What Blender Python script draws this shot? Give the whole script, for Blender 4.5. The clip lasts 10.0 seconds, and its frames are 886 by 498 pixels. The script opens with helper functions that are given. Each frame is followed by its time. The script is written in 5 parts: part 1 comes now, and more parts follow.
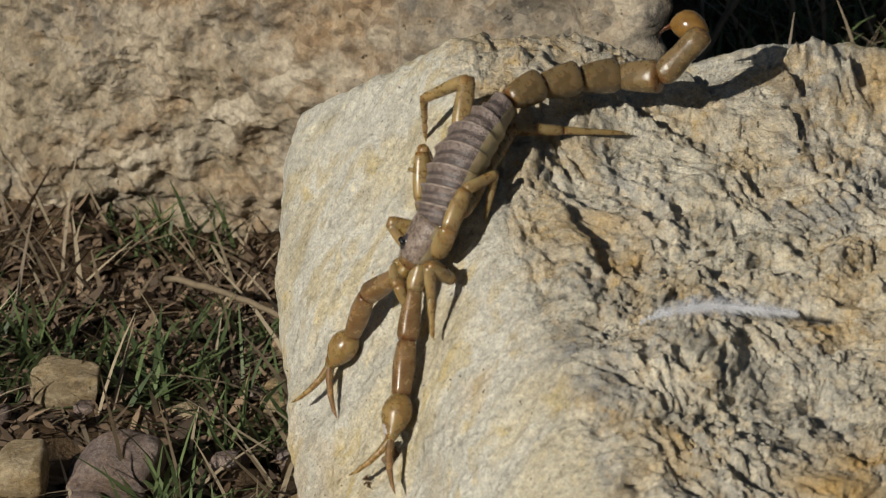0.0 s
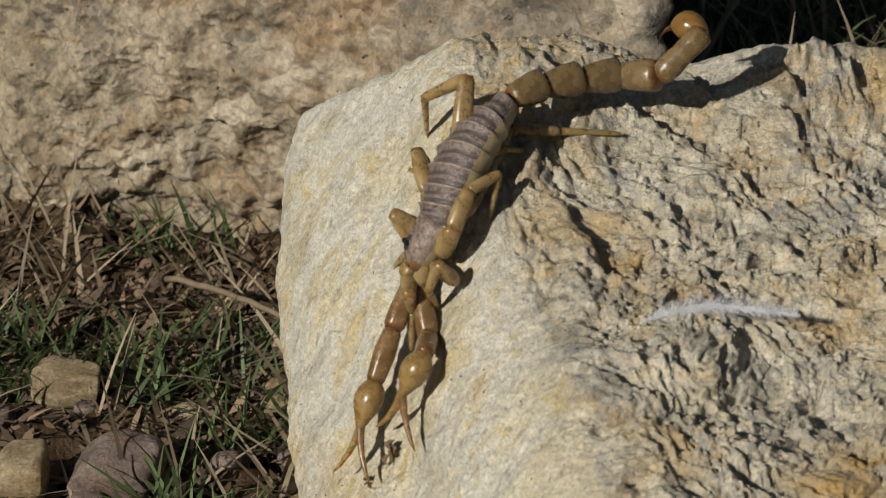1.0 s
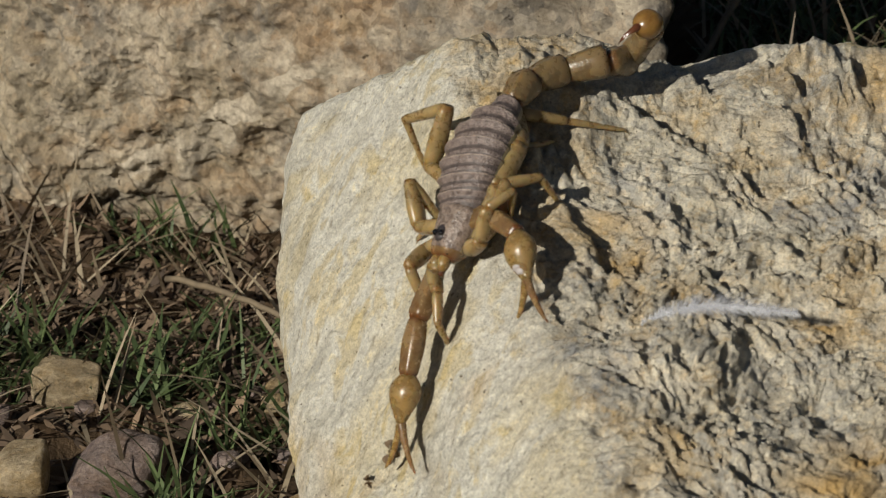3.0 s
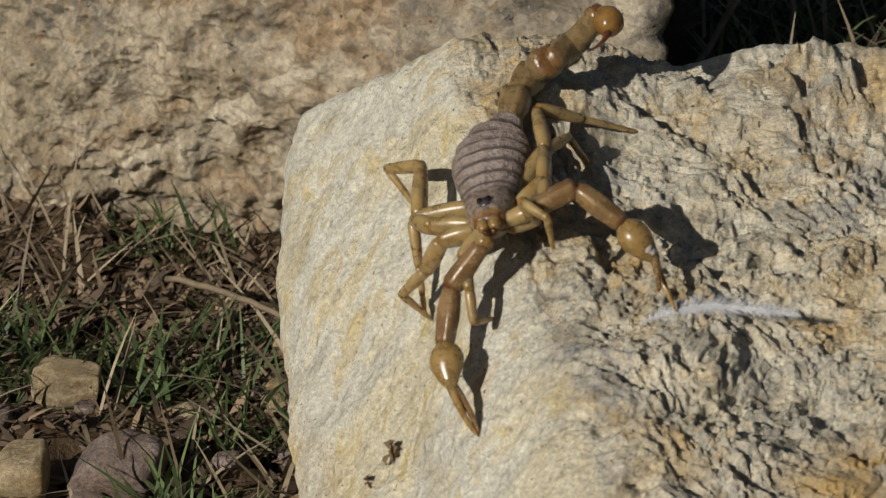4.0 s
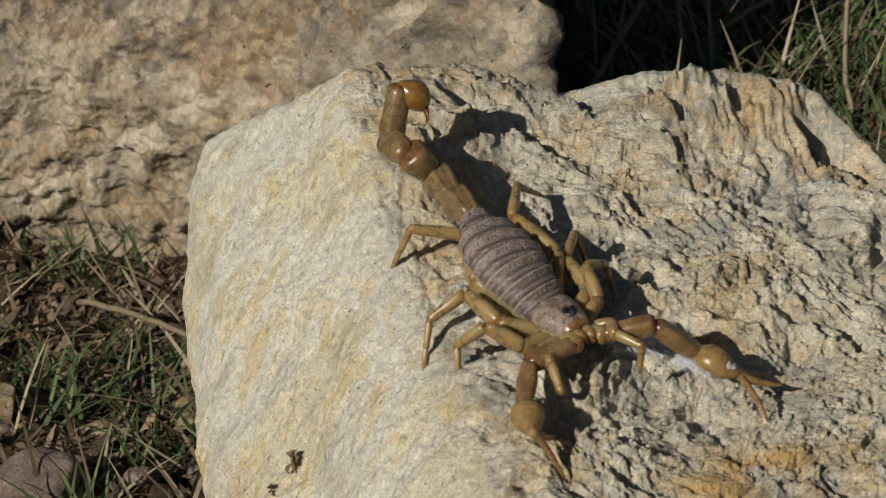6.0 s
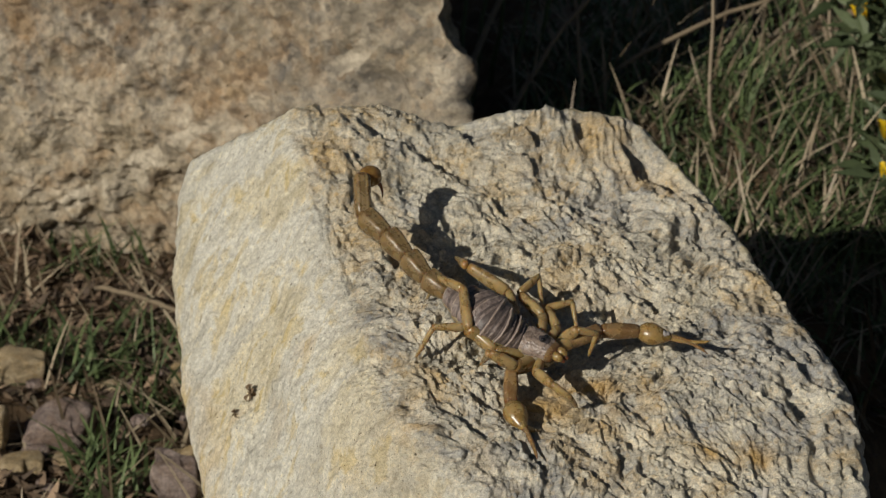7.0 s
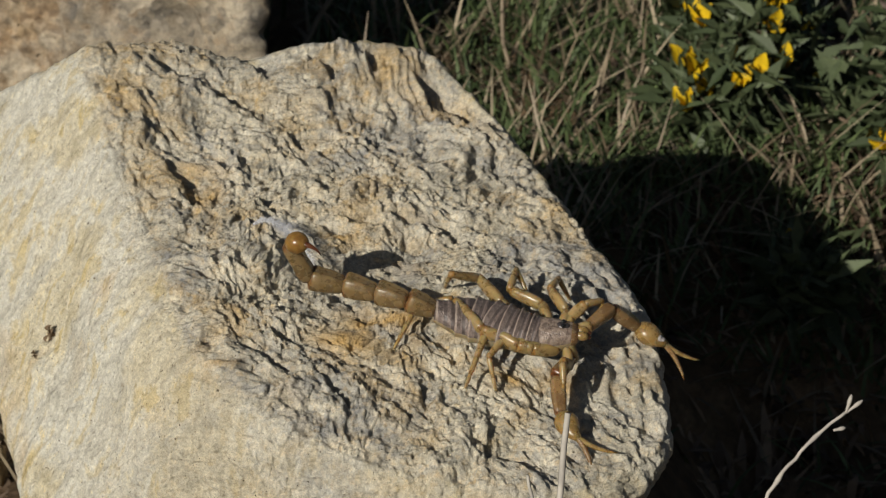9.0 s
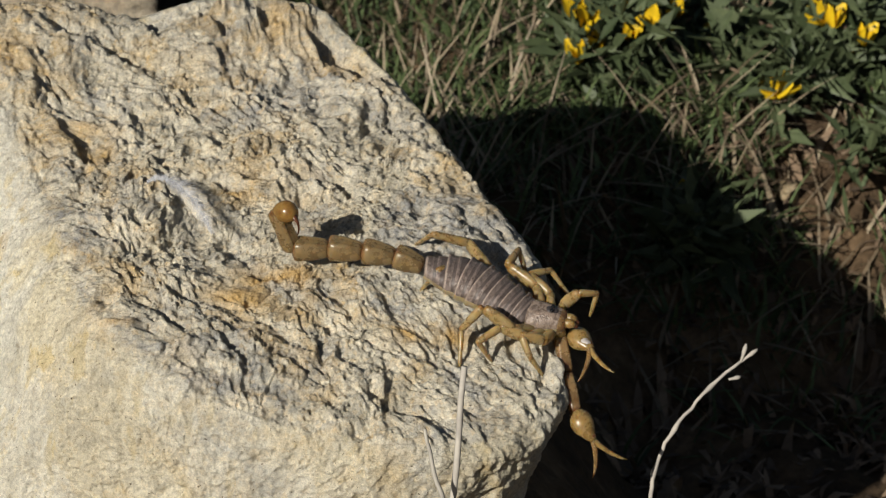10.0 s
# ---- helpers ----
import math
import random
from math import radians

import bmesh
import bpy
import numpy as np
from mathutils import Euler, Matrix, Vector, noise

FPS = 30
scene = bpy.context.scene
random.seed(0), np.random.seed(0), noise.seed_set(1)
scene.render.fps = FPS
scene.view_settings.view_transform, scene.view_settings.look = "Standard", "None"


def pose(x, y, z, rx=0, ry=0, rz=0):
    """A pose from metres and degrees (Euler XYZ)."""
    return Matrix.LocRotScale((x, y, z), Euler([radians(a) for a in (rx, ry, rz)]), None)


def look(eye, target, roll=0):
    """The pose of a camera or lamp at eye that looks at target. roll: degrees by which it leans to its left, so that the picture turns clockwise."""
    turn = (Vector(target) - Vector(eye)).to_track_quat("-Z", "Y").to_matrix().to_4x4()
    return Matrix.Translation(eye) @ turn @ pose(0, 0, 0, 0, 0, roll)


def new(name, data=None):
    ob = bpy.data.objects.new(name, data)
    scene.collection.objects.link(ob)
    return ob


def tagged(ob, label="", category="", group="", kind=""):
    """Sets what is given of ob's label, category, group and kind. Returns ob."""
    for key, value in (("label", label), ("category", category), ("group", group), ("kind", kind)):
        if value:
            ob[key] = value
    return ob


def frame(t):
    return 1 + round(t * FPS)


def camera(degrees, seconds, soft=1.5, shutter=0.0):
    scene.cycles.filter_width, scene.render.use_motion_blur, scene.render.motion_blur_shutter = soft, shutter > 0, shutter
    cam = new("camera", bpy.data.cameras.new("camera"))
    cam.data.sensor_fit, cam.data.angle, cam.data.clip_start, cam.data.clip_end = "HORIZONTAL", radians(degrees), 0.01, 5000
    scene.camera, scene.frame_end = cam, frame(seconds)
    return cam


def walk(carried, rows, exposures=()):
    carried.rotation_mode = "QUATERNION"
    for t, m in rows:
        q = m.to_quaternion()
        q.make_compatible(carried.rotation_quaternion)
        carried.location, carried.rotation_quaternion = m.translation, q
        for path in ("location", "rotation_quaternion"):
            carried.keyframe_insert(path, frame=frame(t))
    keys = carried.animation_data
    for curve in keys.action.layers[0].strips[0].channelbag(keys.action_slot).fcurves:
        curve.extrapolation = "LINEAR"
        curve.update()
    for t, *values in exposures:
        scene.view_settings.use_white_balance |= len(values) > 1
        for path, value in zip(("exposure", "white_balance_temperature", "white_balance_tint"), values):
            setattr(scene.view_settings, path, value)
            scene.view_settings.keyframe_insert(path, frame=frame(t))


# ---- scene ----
from mathutils.bvhtree import BVHTree

# ---- camera: stands on a tripod, pans after the animal, is drawn back once ----
cam = camera(16.0, 10.0, soft=0.8)
cam.data.dof.use_dof = True
cam.data.dof.focus_distance = 0.55
cam.data.dof.aperture_fstop = 92.0
NEAR = (-0.01742, -0.41696, 0.26925)
FAR = (0.00130, -0.61657, 0.34118)
# seconds, share of the way drawn back, yaw, pitch
PATH = [
    (0.0, 0.00, 0.000, -22.000),
    (0.5, 0.00, 0.000, -22.000),
    (1.0, 0.00, 0.012, -22.000),
    (2.7, 0.00, 0.018, -22.000),
    (4.0, 0.00, 0.020, -22.000),
    (4.3, 0.00, 0.010, -21.980),
    (4.5, 0.00, -0.036, -21.945),
    (4.7, 0.00, -0.400, -21.815),
    (5.0, 0.00, -0.715, -21.655),
    (5.2, 0.00, -0.815, -21.665),
    (5.5, 0.00, -1.277, -21.680),
    (5.7, 0.00, -1.865, -21.665),
    (6.8, 0.91, -0.982, -21.178),
    (7.0, 1.00, -1.362, -21.248),
    (7.5, 1.00, -2.153, -21.395),
    (8.0, 1.00, -3.282, -21.630),
    (8.5, 1.00, -4.277, -21.983),
    (9.0, 1.00, -5.317, -22.474),
    (9.5, 1.00, -6.227, -22.889),
    (10.0, 1.00, -7.397, -23.299),
]
walk(cam, [(t, pose(*[a + k * (b - a) for a, b in zip(NEAR, FAR)], 90 + pitch, 0, yaw)) for t, k, yaw, pitch in PATH],
     [(0.0, 0.0), (5.7, 0.0), (7.0, -0.10), (8.5, -0.02), (9.2, 0.06), (10.0, 0.27)])

# ---- light: low warm sun, clear sky ----
SUN_WAY = Vector((0.56, 0.70, -0.43)).normalized()
world = bpy.data.worlds.new("world")
scene.world = world
world.use_nodes = True
sky = world.node_tree.nodes.new("ShaderNodeTexSky")
sky.sky_type = "NISHITA"
sky.sun_disc = False
sky.sun_elevation = math.asin(-SUN_WAY.z)
sky.sun_rotation = math.atan2(-SUN_WAY.x, -SUN_WAY.y)
back = world.node_tree.nodes["Background"]
back.inputs["Strength"].default_value = 0.025
world.node_tree.links.new(sky.outputs["Color"], back.inputs["Color"])
sun = new("sun", bpy.data.lights.new("sun", "SUN"))
sun.data.energy = 4.05
sun.data.angle = radians(0.53)
sun.data.color = (1.0, 0.95, 0.85)
sun.matrix_world = look(-SUN_WAY, (0, 0, 0))
scene.view_settings.exposure = 0.0


# ---- materials ----
def ramp(nt, source, stops):
    node = nt.nodes.new("ShaderNodeValToRGB")
    els = node.color_ramp.elements
    while len(els) < len(stops):
        els.new(0.5)
    for el, (at, c) in zip(els, stops):
        el.position, el.color = at, (*c, 1)
    nt.links.new(source, node.inputs["Fac"])
    return node.outputs["Color"]


def grain(nt, vec, scale, detail=6.0, rough=0.6, warp=0.0):
    node = nt.nodes.new("ShaderNodeTexNoise")
    node.inputs["Scale"].default_value = scale
    node.inputs["Detail"].default_value = detail
    node.inputs["Roughness"].default_value = rough
    node.inputs["Distortion"].default_value = warp
    nt.links.new(vec, node.inputs["Vector"])
    return node.outputs["Fac"]


def blend(nt, fac, a, b, mode="MIX"):
    node = nt.nodes.new("ShaderNodeMix")
    node.data_type, node.blend_type = "RGBA", mode
    for sock, val in ((node.inputs["Factor"], fac), (node.inputs["A"], a), (node.inputs["B"], b)):
        if isinstance(val, (tuple, float, int)):
            sock.default_value = (*val, 1) if isinstance(val, tuple) else val
        else:
            nt.links.new(val, sock)
    return node.outputs["Result"]


def coords(nt, stretch=(1, 1, 1), turn=(0, 0, 0)):
    tc = nt.nodes.new("ShaderNodeTexCoord")
    mp = nt.nodes.new("ShaderNodeMapping")
    mp.inputs["Scale"].default_value = stretch
    mp.inputs["Rotation"].default_value = turn
    nt.links.new(tc.outputs["Object"], mp.inputs["Vector"])
    return mp.outputs["Vector"]


def bump(nt, shader, heights):
    last = None
    for h, strength, dist in heights:
        node = nt.nodes.new("ShaderNodeBump")
        node.inputs["Strength"].default_value = strength
        node.inputs["Distance"].default_value = dist
        nt.links.new(h, node.inputs["Height"])
        if last:
            nt.links.new(last, node.inputs["Normal"])
        last = node.outputs["Normal"]
    nt.links.new(last, shader.inputs["Normal"])


def material(name, rough=0.8, spec=0.4):
    m = bpy.data.materials.new(name)
    m.use_nodes = True
    sh = m.node_tree.nodes["Principled BSDF"]
    sh.inputs["Roughness"].default_value = rough
    sh.inputs["Specular IOR Level"].default_value = spec
    return m, m.node_tree, sh


def limestone(name, pale, ochre, grey, size=1.0, streak=(1, 1, 0.22), smooth_face=None, vein=None):
    m, nt, sh = material(name, 0.85, 0.25)
    v = coords(nt)
    vs = coords(nt, (streak[0], streak[1], streak[2] * 1.8), (0.0, 0.12, 0.0))
    vt = coords(nt, (0.34, 1.0, 1.0), (0, 0, 0.65))
    big = grain(nt, v, 30 * size, 6, 0.62, 0.8)
    mid = grain(nt, vt, 110 * size, 8, 0.68, 0.6)
    fine = grain(nt, v, 900 * size, 6, 0.7)
    spots = grain(nt, vt, 330 * size, 6, 0.65)
    bright = tuple(min(0.86, k * 1.12 + 0.13) for k in pale)
    micro = grain(nt, v, 2800 * size, 5, 0.7)
    shift = nt.nodes.new("ShaderNodeVectorMath")
    shift.inputs[1].default_value = (3.1, 7.7, 1.3)
    nt.links.new(v, shift.inputs[0])
    far = shift.outputs["Vector"]
    c = ramp(nt, grain(nt, v, 75 * size, 8, 0.66, 0.5), [(0.34, tuple(k * 0.8 for k in pale)), (0.5, pale), (0.6, bright)])
    greys = ramp(nt, big, [(0.39, (1, 1, 1)), (0.48, (0.5, 0.5, 0.5)), (0.55, (0, 0, 0))])
    grey_tone = ramp(nt, mid, [(0.36, tuple(k * 0.55 for k in grey)), (0.50, grey), (0.62, tuple(k * 1.5 for k in grey)), (0.70, bright)])
    c = blend(nt, greys, c, grey_tone)
    ochres = ramp(nt, grain(nt, far, 46 * size, 7, 0.68, 0.8), [(0.50, (0, 0, 0)), (0.57, (0.6, 0.6, 0.6)), (0.66, (0.95, 0.95, 0.95))])
    c = blend(nt, ochres, c, ramp(nt, mid, [(0.35, tuple(k * 0.6 for k in ochre)), (0.5, ochre), (0.66, pale)]))
    whites = ramp(nt, grain(nt, far, 120 * size, 6, 0.62, 0.4), [(0.50, (0, 0, 0)), (0.60, (0.85, 0.85, 0.85))])
    c = blend(nt, whites, c, bright)
    specks = ramp(nt, spots, [(0.28, (0.40, 0.38, 0.36)), (0.42, (1, 1, 1)), (0.62, (1, 1, 1)), (0.74, (0.92, 0.74, 0.46))])
    c = blend(nt, 0.9, c, specks, "MULTIPLY")
    for cells, share in ((420, 0.20), (1100, 0.27)):
        vor = nt.nodes.new("ShaderNodeTexVoronoi")
        vor.inputs["Scale"].default_value = cells * size
        vor.inputs["Randomness"].default_value = 1.0
        nt.links.new(v, vor.inputs["Vector"])
        sep = nt.nodes.new("ShaderNodeSeparateColor")
        nt.links.new(vor.outputs["Color"], sep.inputs["Color"])
        bits = ramp(nt, sep.outputs["Red"], [(0.0, tuple(k * 0.55 for k in grey)), (0.25, grey), (0.5, pale), (0.75, bright), (1.0, ochre)])
        c = blend(nt, share, c, bits)
    if vein:
        n_v, level, width = vein
        dot = nt.nodes.new("ShaderNodeVectorMath")
        dot.operation = "DOT_PRODUCT"
        dot.inputs[1].default_value = n_v
        nt.links.new(v, dot.inputs[0])
        away = nt.nodes.new("ShaderNodeMath")
        away.operation = "COMPARE"
        away.inputs[1].default_value, away.inputs[2].default_value = level, width
        wob = nt.nodes.new("ShaderNodeMath")
        wob.operation = "MULTIPLY_ADD"
        wob.inputs[1].default_value = 0.022
        nt.links.new(grain(nt, v, 30, 4), wob.inputs[0])
        nt.links.new(dot.outputs["Value"], wob.inputs[2])
        nt.links.new(wob.outputs["Value"], away.inputs[0])
        line = blend(nt, 1.0, away.outputs["Value"], ramp(nt, grain(nt, far, 60, 5), [(0.45, (0.1, 0.1, 0.1)), (0.6, (0.9, 0.9, 0.9))]), "MULTIPLY")
        c = blend(nt, line, c, bright)
    if smooth_face:
        white, yellow = smooth_face
        long_grain = grain(nt, vs, 150 * size, 6, 0.6, 0.5)
        wide = grain(nt, vs, 42 * size, 4, 0.55, 0.7)
        face = ramp(nt, long_grain, [(0.36, tuple(k * 0.70 for k in white)), (0.46, white), (0.54, (0.82, 0.80, 0.72)), (0.62, yellow)])
        patch = ramp(nt, wide, [(0.42, tuple(k * 0.9 for k in white)), (0.49, white), (0.55, yellow), (0.64, tuple(k * 0.78 for k in yellow))])
        face = blend(nt, 0.45, face, patch)
        blots = ramp(nt, grain(nt, vs, 520 * size, 5, 0.7), [(0.30, (0.50, 0.46, 0.40)), (0.42, (1, 1, 1)), (0.58, (1, 1, 1)), (0.68, (1.2, 1.12, 0.9))])
        face = blend(nt, 0.8, face, blots, "MULTIPLY")
        at = nt.nodes.new("ShaderNodeAttribute")
        at.attribute_name = "weathered"
        c = blend(nt, at.outputs["Fac"], face, c)
        st = nt.nodes.new("ShaderNodeAttribute")
        st.attribute_name = "stained"
        c = blend(nt, st.outputs["Fac"], c, (0.56, 0.35, 0.11))
    dust = ramp(nt, fine, [(0.3, (0.62, 0.61, 0.60)), (0.7, (1.22, 1.22, 1.20))])
    c = blend(nt, 0.7, c, dust, "MULTIPLY")
    powder = ramp(nt, micro, [(0.32, (0.62, 0.61, 0.60)), (0.5, (1, 1, 1)), (0.68, (1.25, 1.24, 1.2))])
    c = blend(nt, 0.75, c, powder, "MULTIPLY")
    pins = ramp(nt, grain(nt, v, 1100 * size, 2, 0.5), [(0.25, (0.18, 0.15, 0.12)), (0.30, (1, 1, 1))])
    c = blend(nt, 0.9, c, pins, "MULTIPLY")
    nt.links.new(c, sh.inputs["Base Color"])
    bump(nt, sh, [(mid, 0.6, 0.0014), (spots, 1.0, 0.0013), (fine, 1.0, 0.0007), (micro, 0.9, 0.00026)])
    return m


def earth(name):
    m, nt, sh = material(name, 0.95, 0.15)
    v = coords(nt)
    a = grain(nt, v, 22, 8, 0.65)
    b = grain(nt, v, 260, 6, 0.7)
    c = ramp(nt, a, [(0.3, (0.035, 0.026, 0.018)), (0.5, (0.11, 0.075, 0.045)), (0.68, (0.25, 0.17, 0.10))])
    d = ramp(nt, b, [(0.3, (0.4, 0.4, 0.4)), (0.65, (1.15, 1.1, 1.05))])
    nt.links.new(blend(nt, 0.85, c, d, "MULTIPLY"), sh.inputs["Base Color"])
    bump(nt, sh, [(b, 0.8, 0.003)])
    return m


def leafy(name, dark, light, rough=0.55, through=0.25):
    m, nt, sh = material(name, rough, 0.35)
    geo = nt.nodes.new("ShaderNodeNewGeometry")
    c = ramp(nt, geo.outputs["Random Per Island"], [(0.0, dark), (0.6, tuple((a + b) / 2 for a, b in zip(dark, light))), (1.0, light)])
    g = grain(nt, coords(nt), 300, 4, 0.6)
    s = ramp(nt, g, [(0.3, (0.7, 0.7, 0.7)), (0.7, (1.15, 1.15, 1.1))])
    nt.links.new(blend(nt, 0.8, c, s, "MULTIPLY"), sh.inputs["Base Color"])
    return m


VEIN = ((-0.415, 0.33, 0.853), 0.1475, 0.0028)
ROCK = limestone("limestone_cream", (0.63, 0.57, 0.44), (0.62, 0.41, 0.15), (0.36, 0.355, 0.345), smooth_face=((0.70, 0.665, 0.565), (0.67, 0.55, 0.30)))
BOULDER = limestone("limestone_brown", (0.325, 0.268, 0.182), (0.30, 0.185, 0.088), (0.115, 0.104, 0.092), 0.40, vein=VEIN)
TAN = limestone("tan_stone", (0.42, 0.32, 0.18), (0.44, 0.29, 0.12), (0.30, 0.23, 0.14), 1.4)
MAUVE = limestone("mauve_stone", (0.27, 0.20, 0.17), (0.27, 0.18, 0.12), (0.17, 0.13, 0.12), 1.4)
SOIL = earth("dry_soil")
GRASS = leafy("green_grass", (0.040, 0.062, 0.022), (0.122, 0.162, 0.064))
SCRAP = leafy("dry_brown_scrap", (0.24, 0.165, 0.10), (0.42, 0.31, 0.20), 0.8)
STRAW = leafy("dry_straw", (0.15, 0.11, 0.07), (0.40, 0.33, 0.23))
LITTER = leafy("dead_leaf_litter", (0.06, 0.042, 0.030), (0.31, 0.215, 0.14), 0.8)
TWIG = leafy("grey_twig_bark", (0.40, 0.37, 0.33), (0.46, 0.42, 0.38), 0.8)
SHRUB = leafy("grey_green_leaf", (0.036, 0.052, 0.022), (0.105, 0.130, 0.065))
PETAL = leafy("yellow_petal", (0.62, 0.40, 0.01), (0.78, 0.56, 0.02), 0.5)
DOWN = leafy("white_down", (0.62, 0.63, 0.68), (0.76, 0.77, 0.82), 0.7)
DOWN.node_tree.nodes["Principled BSDF"].inputs["Alpha"].default_value = 0.32


# ---- noise on arrays of points ----
def lattice(p, seed):
    i = np.floor(p).astype(np.int64)
    u = p - i
    u = u * u * u * (u * (u * 6 - 15) + 10)
    out = np.zeros(len(p))
    for dx in (0, 1):
        for dy in (0, 1):
            for dz in (0, 1):
                h = (i[:, 0] + dx) * 374761393 + (i[:, 1] + dy) * 668265263 + (i[:, 2] + dz) * 2147483647 + seed * 1274126177
                h = (h ^ (h >> 13)) * 1274126177
                h = (h ^ (h >> 16)) & 0xFFFF
                w = (u[:, 0] if dx else 1 - u[:, 0]) * (u[:, 1] if dy else 1 - u[:, 1]) * (u[:, 2] if dz else 1 - u[:, 2])
                out += w * (h / 32767.5 - 1)
    return out


def fbm(p, octaves, seed=0, fall=0.5):
    out, amp = np.zeros(len(p)), 1.0
    for k in range(octaves):
        out += amp * lattice(p * 2.03 ** k + 17.3 * k, seed + k)
        amp *= fall
    return out


def chips(p, size, seed):
    """Angular chips: every cell of a jittered lattice has a slanted facet of its own. Returns heights from about -1 to 1."""
    g = p / size
    base = np.floor(g).astype(np.int64)
    best, out = np.full(len(p), 9.0), np.zeros(len(p))

    def rnd(c, k):
        h = c[:, 0] * 374761393 + c[:, 1] * 668265263 + c[:, 2] * 2147483647 + (seed * 31 + k) * 1274126177
        h = (h ^ (h >> 13)) * 1274126177
        return ((h ^ (h >> 16)) & 0xFFFF) / 65535.0

    for dx in (-1, 0, 1):
        for dy in (-1, 0, 1):
            for dz in (-1, 0, 1):
                c = base + np.array([dx, dy, dz])
                off = g - c - np.stack([rnd(c, 0), rnd(c, 1), rnd(c, 2)], 1)
                d2 = (off * off).sum(1)
                near = d2 < best
                best = np.where(near, d2, best)
                slant = np.stack([rnd(c, 3), rnd(c, 4), rnd(c, 5)], 1) * 2 - 1
                out = np.where(near, (off * slant).sum(1) * 0.9 + (rnd(c, 6) - 0.5) * 0.7, out)
    return out


def mesh_from(name, verts, faces, mat, smooth=True):
    me = bpy.data.meshes.new(name)
    verts, faces = np.asarray(verts, float), np.asarray(faces, int)
    n, k = faces.shape
    me.vertices.add(len(verts))
    me.vertices.foreach_set("co", verts.ravel())
    me.loops.add(n * k)
    me.loops.foreach_set("vertex_index", faces.ravel())
    me.polygons.add(n)
    me.polygons.foreach_set("loop_start", np.arange(0, n * k, k))
    me.polygons.foreach_set("use_smooth", np.full(n, smooth))
    me.update(calc_edges=True)
    me.validate()
    if mat:
        me.materials.append(mat)
    return me


def cube_sphere(n):
    """Unit directions and quads of an even cube-sphere with n cells along each edge."""
    s = np.tan(np.linspace(-1, 1, n + 1) * math.pi / 4)
    a, b = [g.ravel() for g in np.meshgrid(s, s, indexing="ij")]
    one = np.ones_like(a)
    sides = [(one, a, b), (-one, b, a), (b, one, a), (a, -one, b), (a, b, one), (b, a, -one)]
    verts = np.concatenate([np.stack(f, 1) for f in sides])
    i, j = [g.ravel() for g in np.meshgrid(np.arange(n), np.arange(n), indexing="ij")]
    q = np.stack([i * (n + 1) + j, (i + 1) * (n + 1) + j, (i + 1) * (n + 1) + j + 1, i * (n + 1) + j + 1], 1)
    quads = np.concatenate([q + k * (n + 1) ** 2 for k in range(6)])
    _, first, back_to = np.unique(np.round(verts * 1e6).astype(np.int64), axis=0, return_index=True, return_inverse=True)
    verts = verts[first]
    return verts / np.linalg.norm(verts, axis=1)[:, None], back_to.ravel()[quads]


def cut_block(centre, planes, n, round_off):
    """A block bounded by planes (normal, a point on it), seen from its centre, with rounded edges: points, normals and quads."""
    d, quads = cube_sphere(n)
    c = np.array(centre)
    rs, ns = [], []
    for normal, at in planes:
        nv = np.array(normal, float)
        nv /= np.linalg.norm(nv)
        h = (np.array(at) - c) @ nv
        dn = d @ nv
        rs.append(np.where(dn > 0.02, h / np.maximum(dn, 0.02), 9.0))
        ns.append(nv)
    rs = np.array(rs)
    low = rs.min(0)
    w = np.exp(-(rs - low) / round_off)
    r = low - round_off * np.log(w.sum(0))
    nrm = (w / w.sum(0)).T @ np.array(ns)
    nrm /= np.linalg.norm(nrm, axis=1)[:, None]
    return c + d * r[:, None], nrm, quads


# ---- the rock under the animal ----
TOP = (0.14, -0.337, 0.962)
SIDE_FACE = ((-0.792, -0.382, 0.475), (-0.0185, 0.042, 0.118))
FRONT_SIDE_FACE = ((-0.411, -0.684, 0.313), (0.0071, -0.0522, 0.0807))


def swell(p, at, radius, height):
    d2 = (((p - np.array(at)) / np.array(radius)) ** 2).sum(1)
    return height * np.exp(-d2)


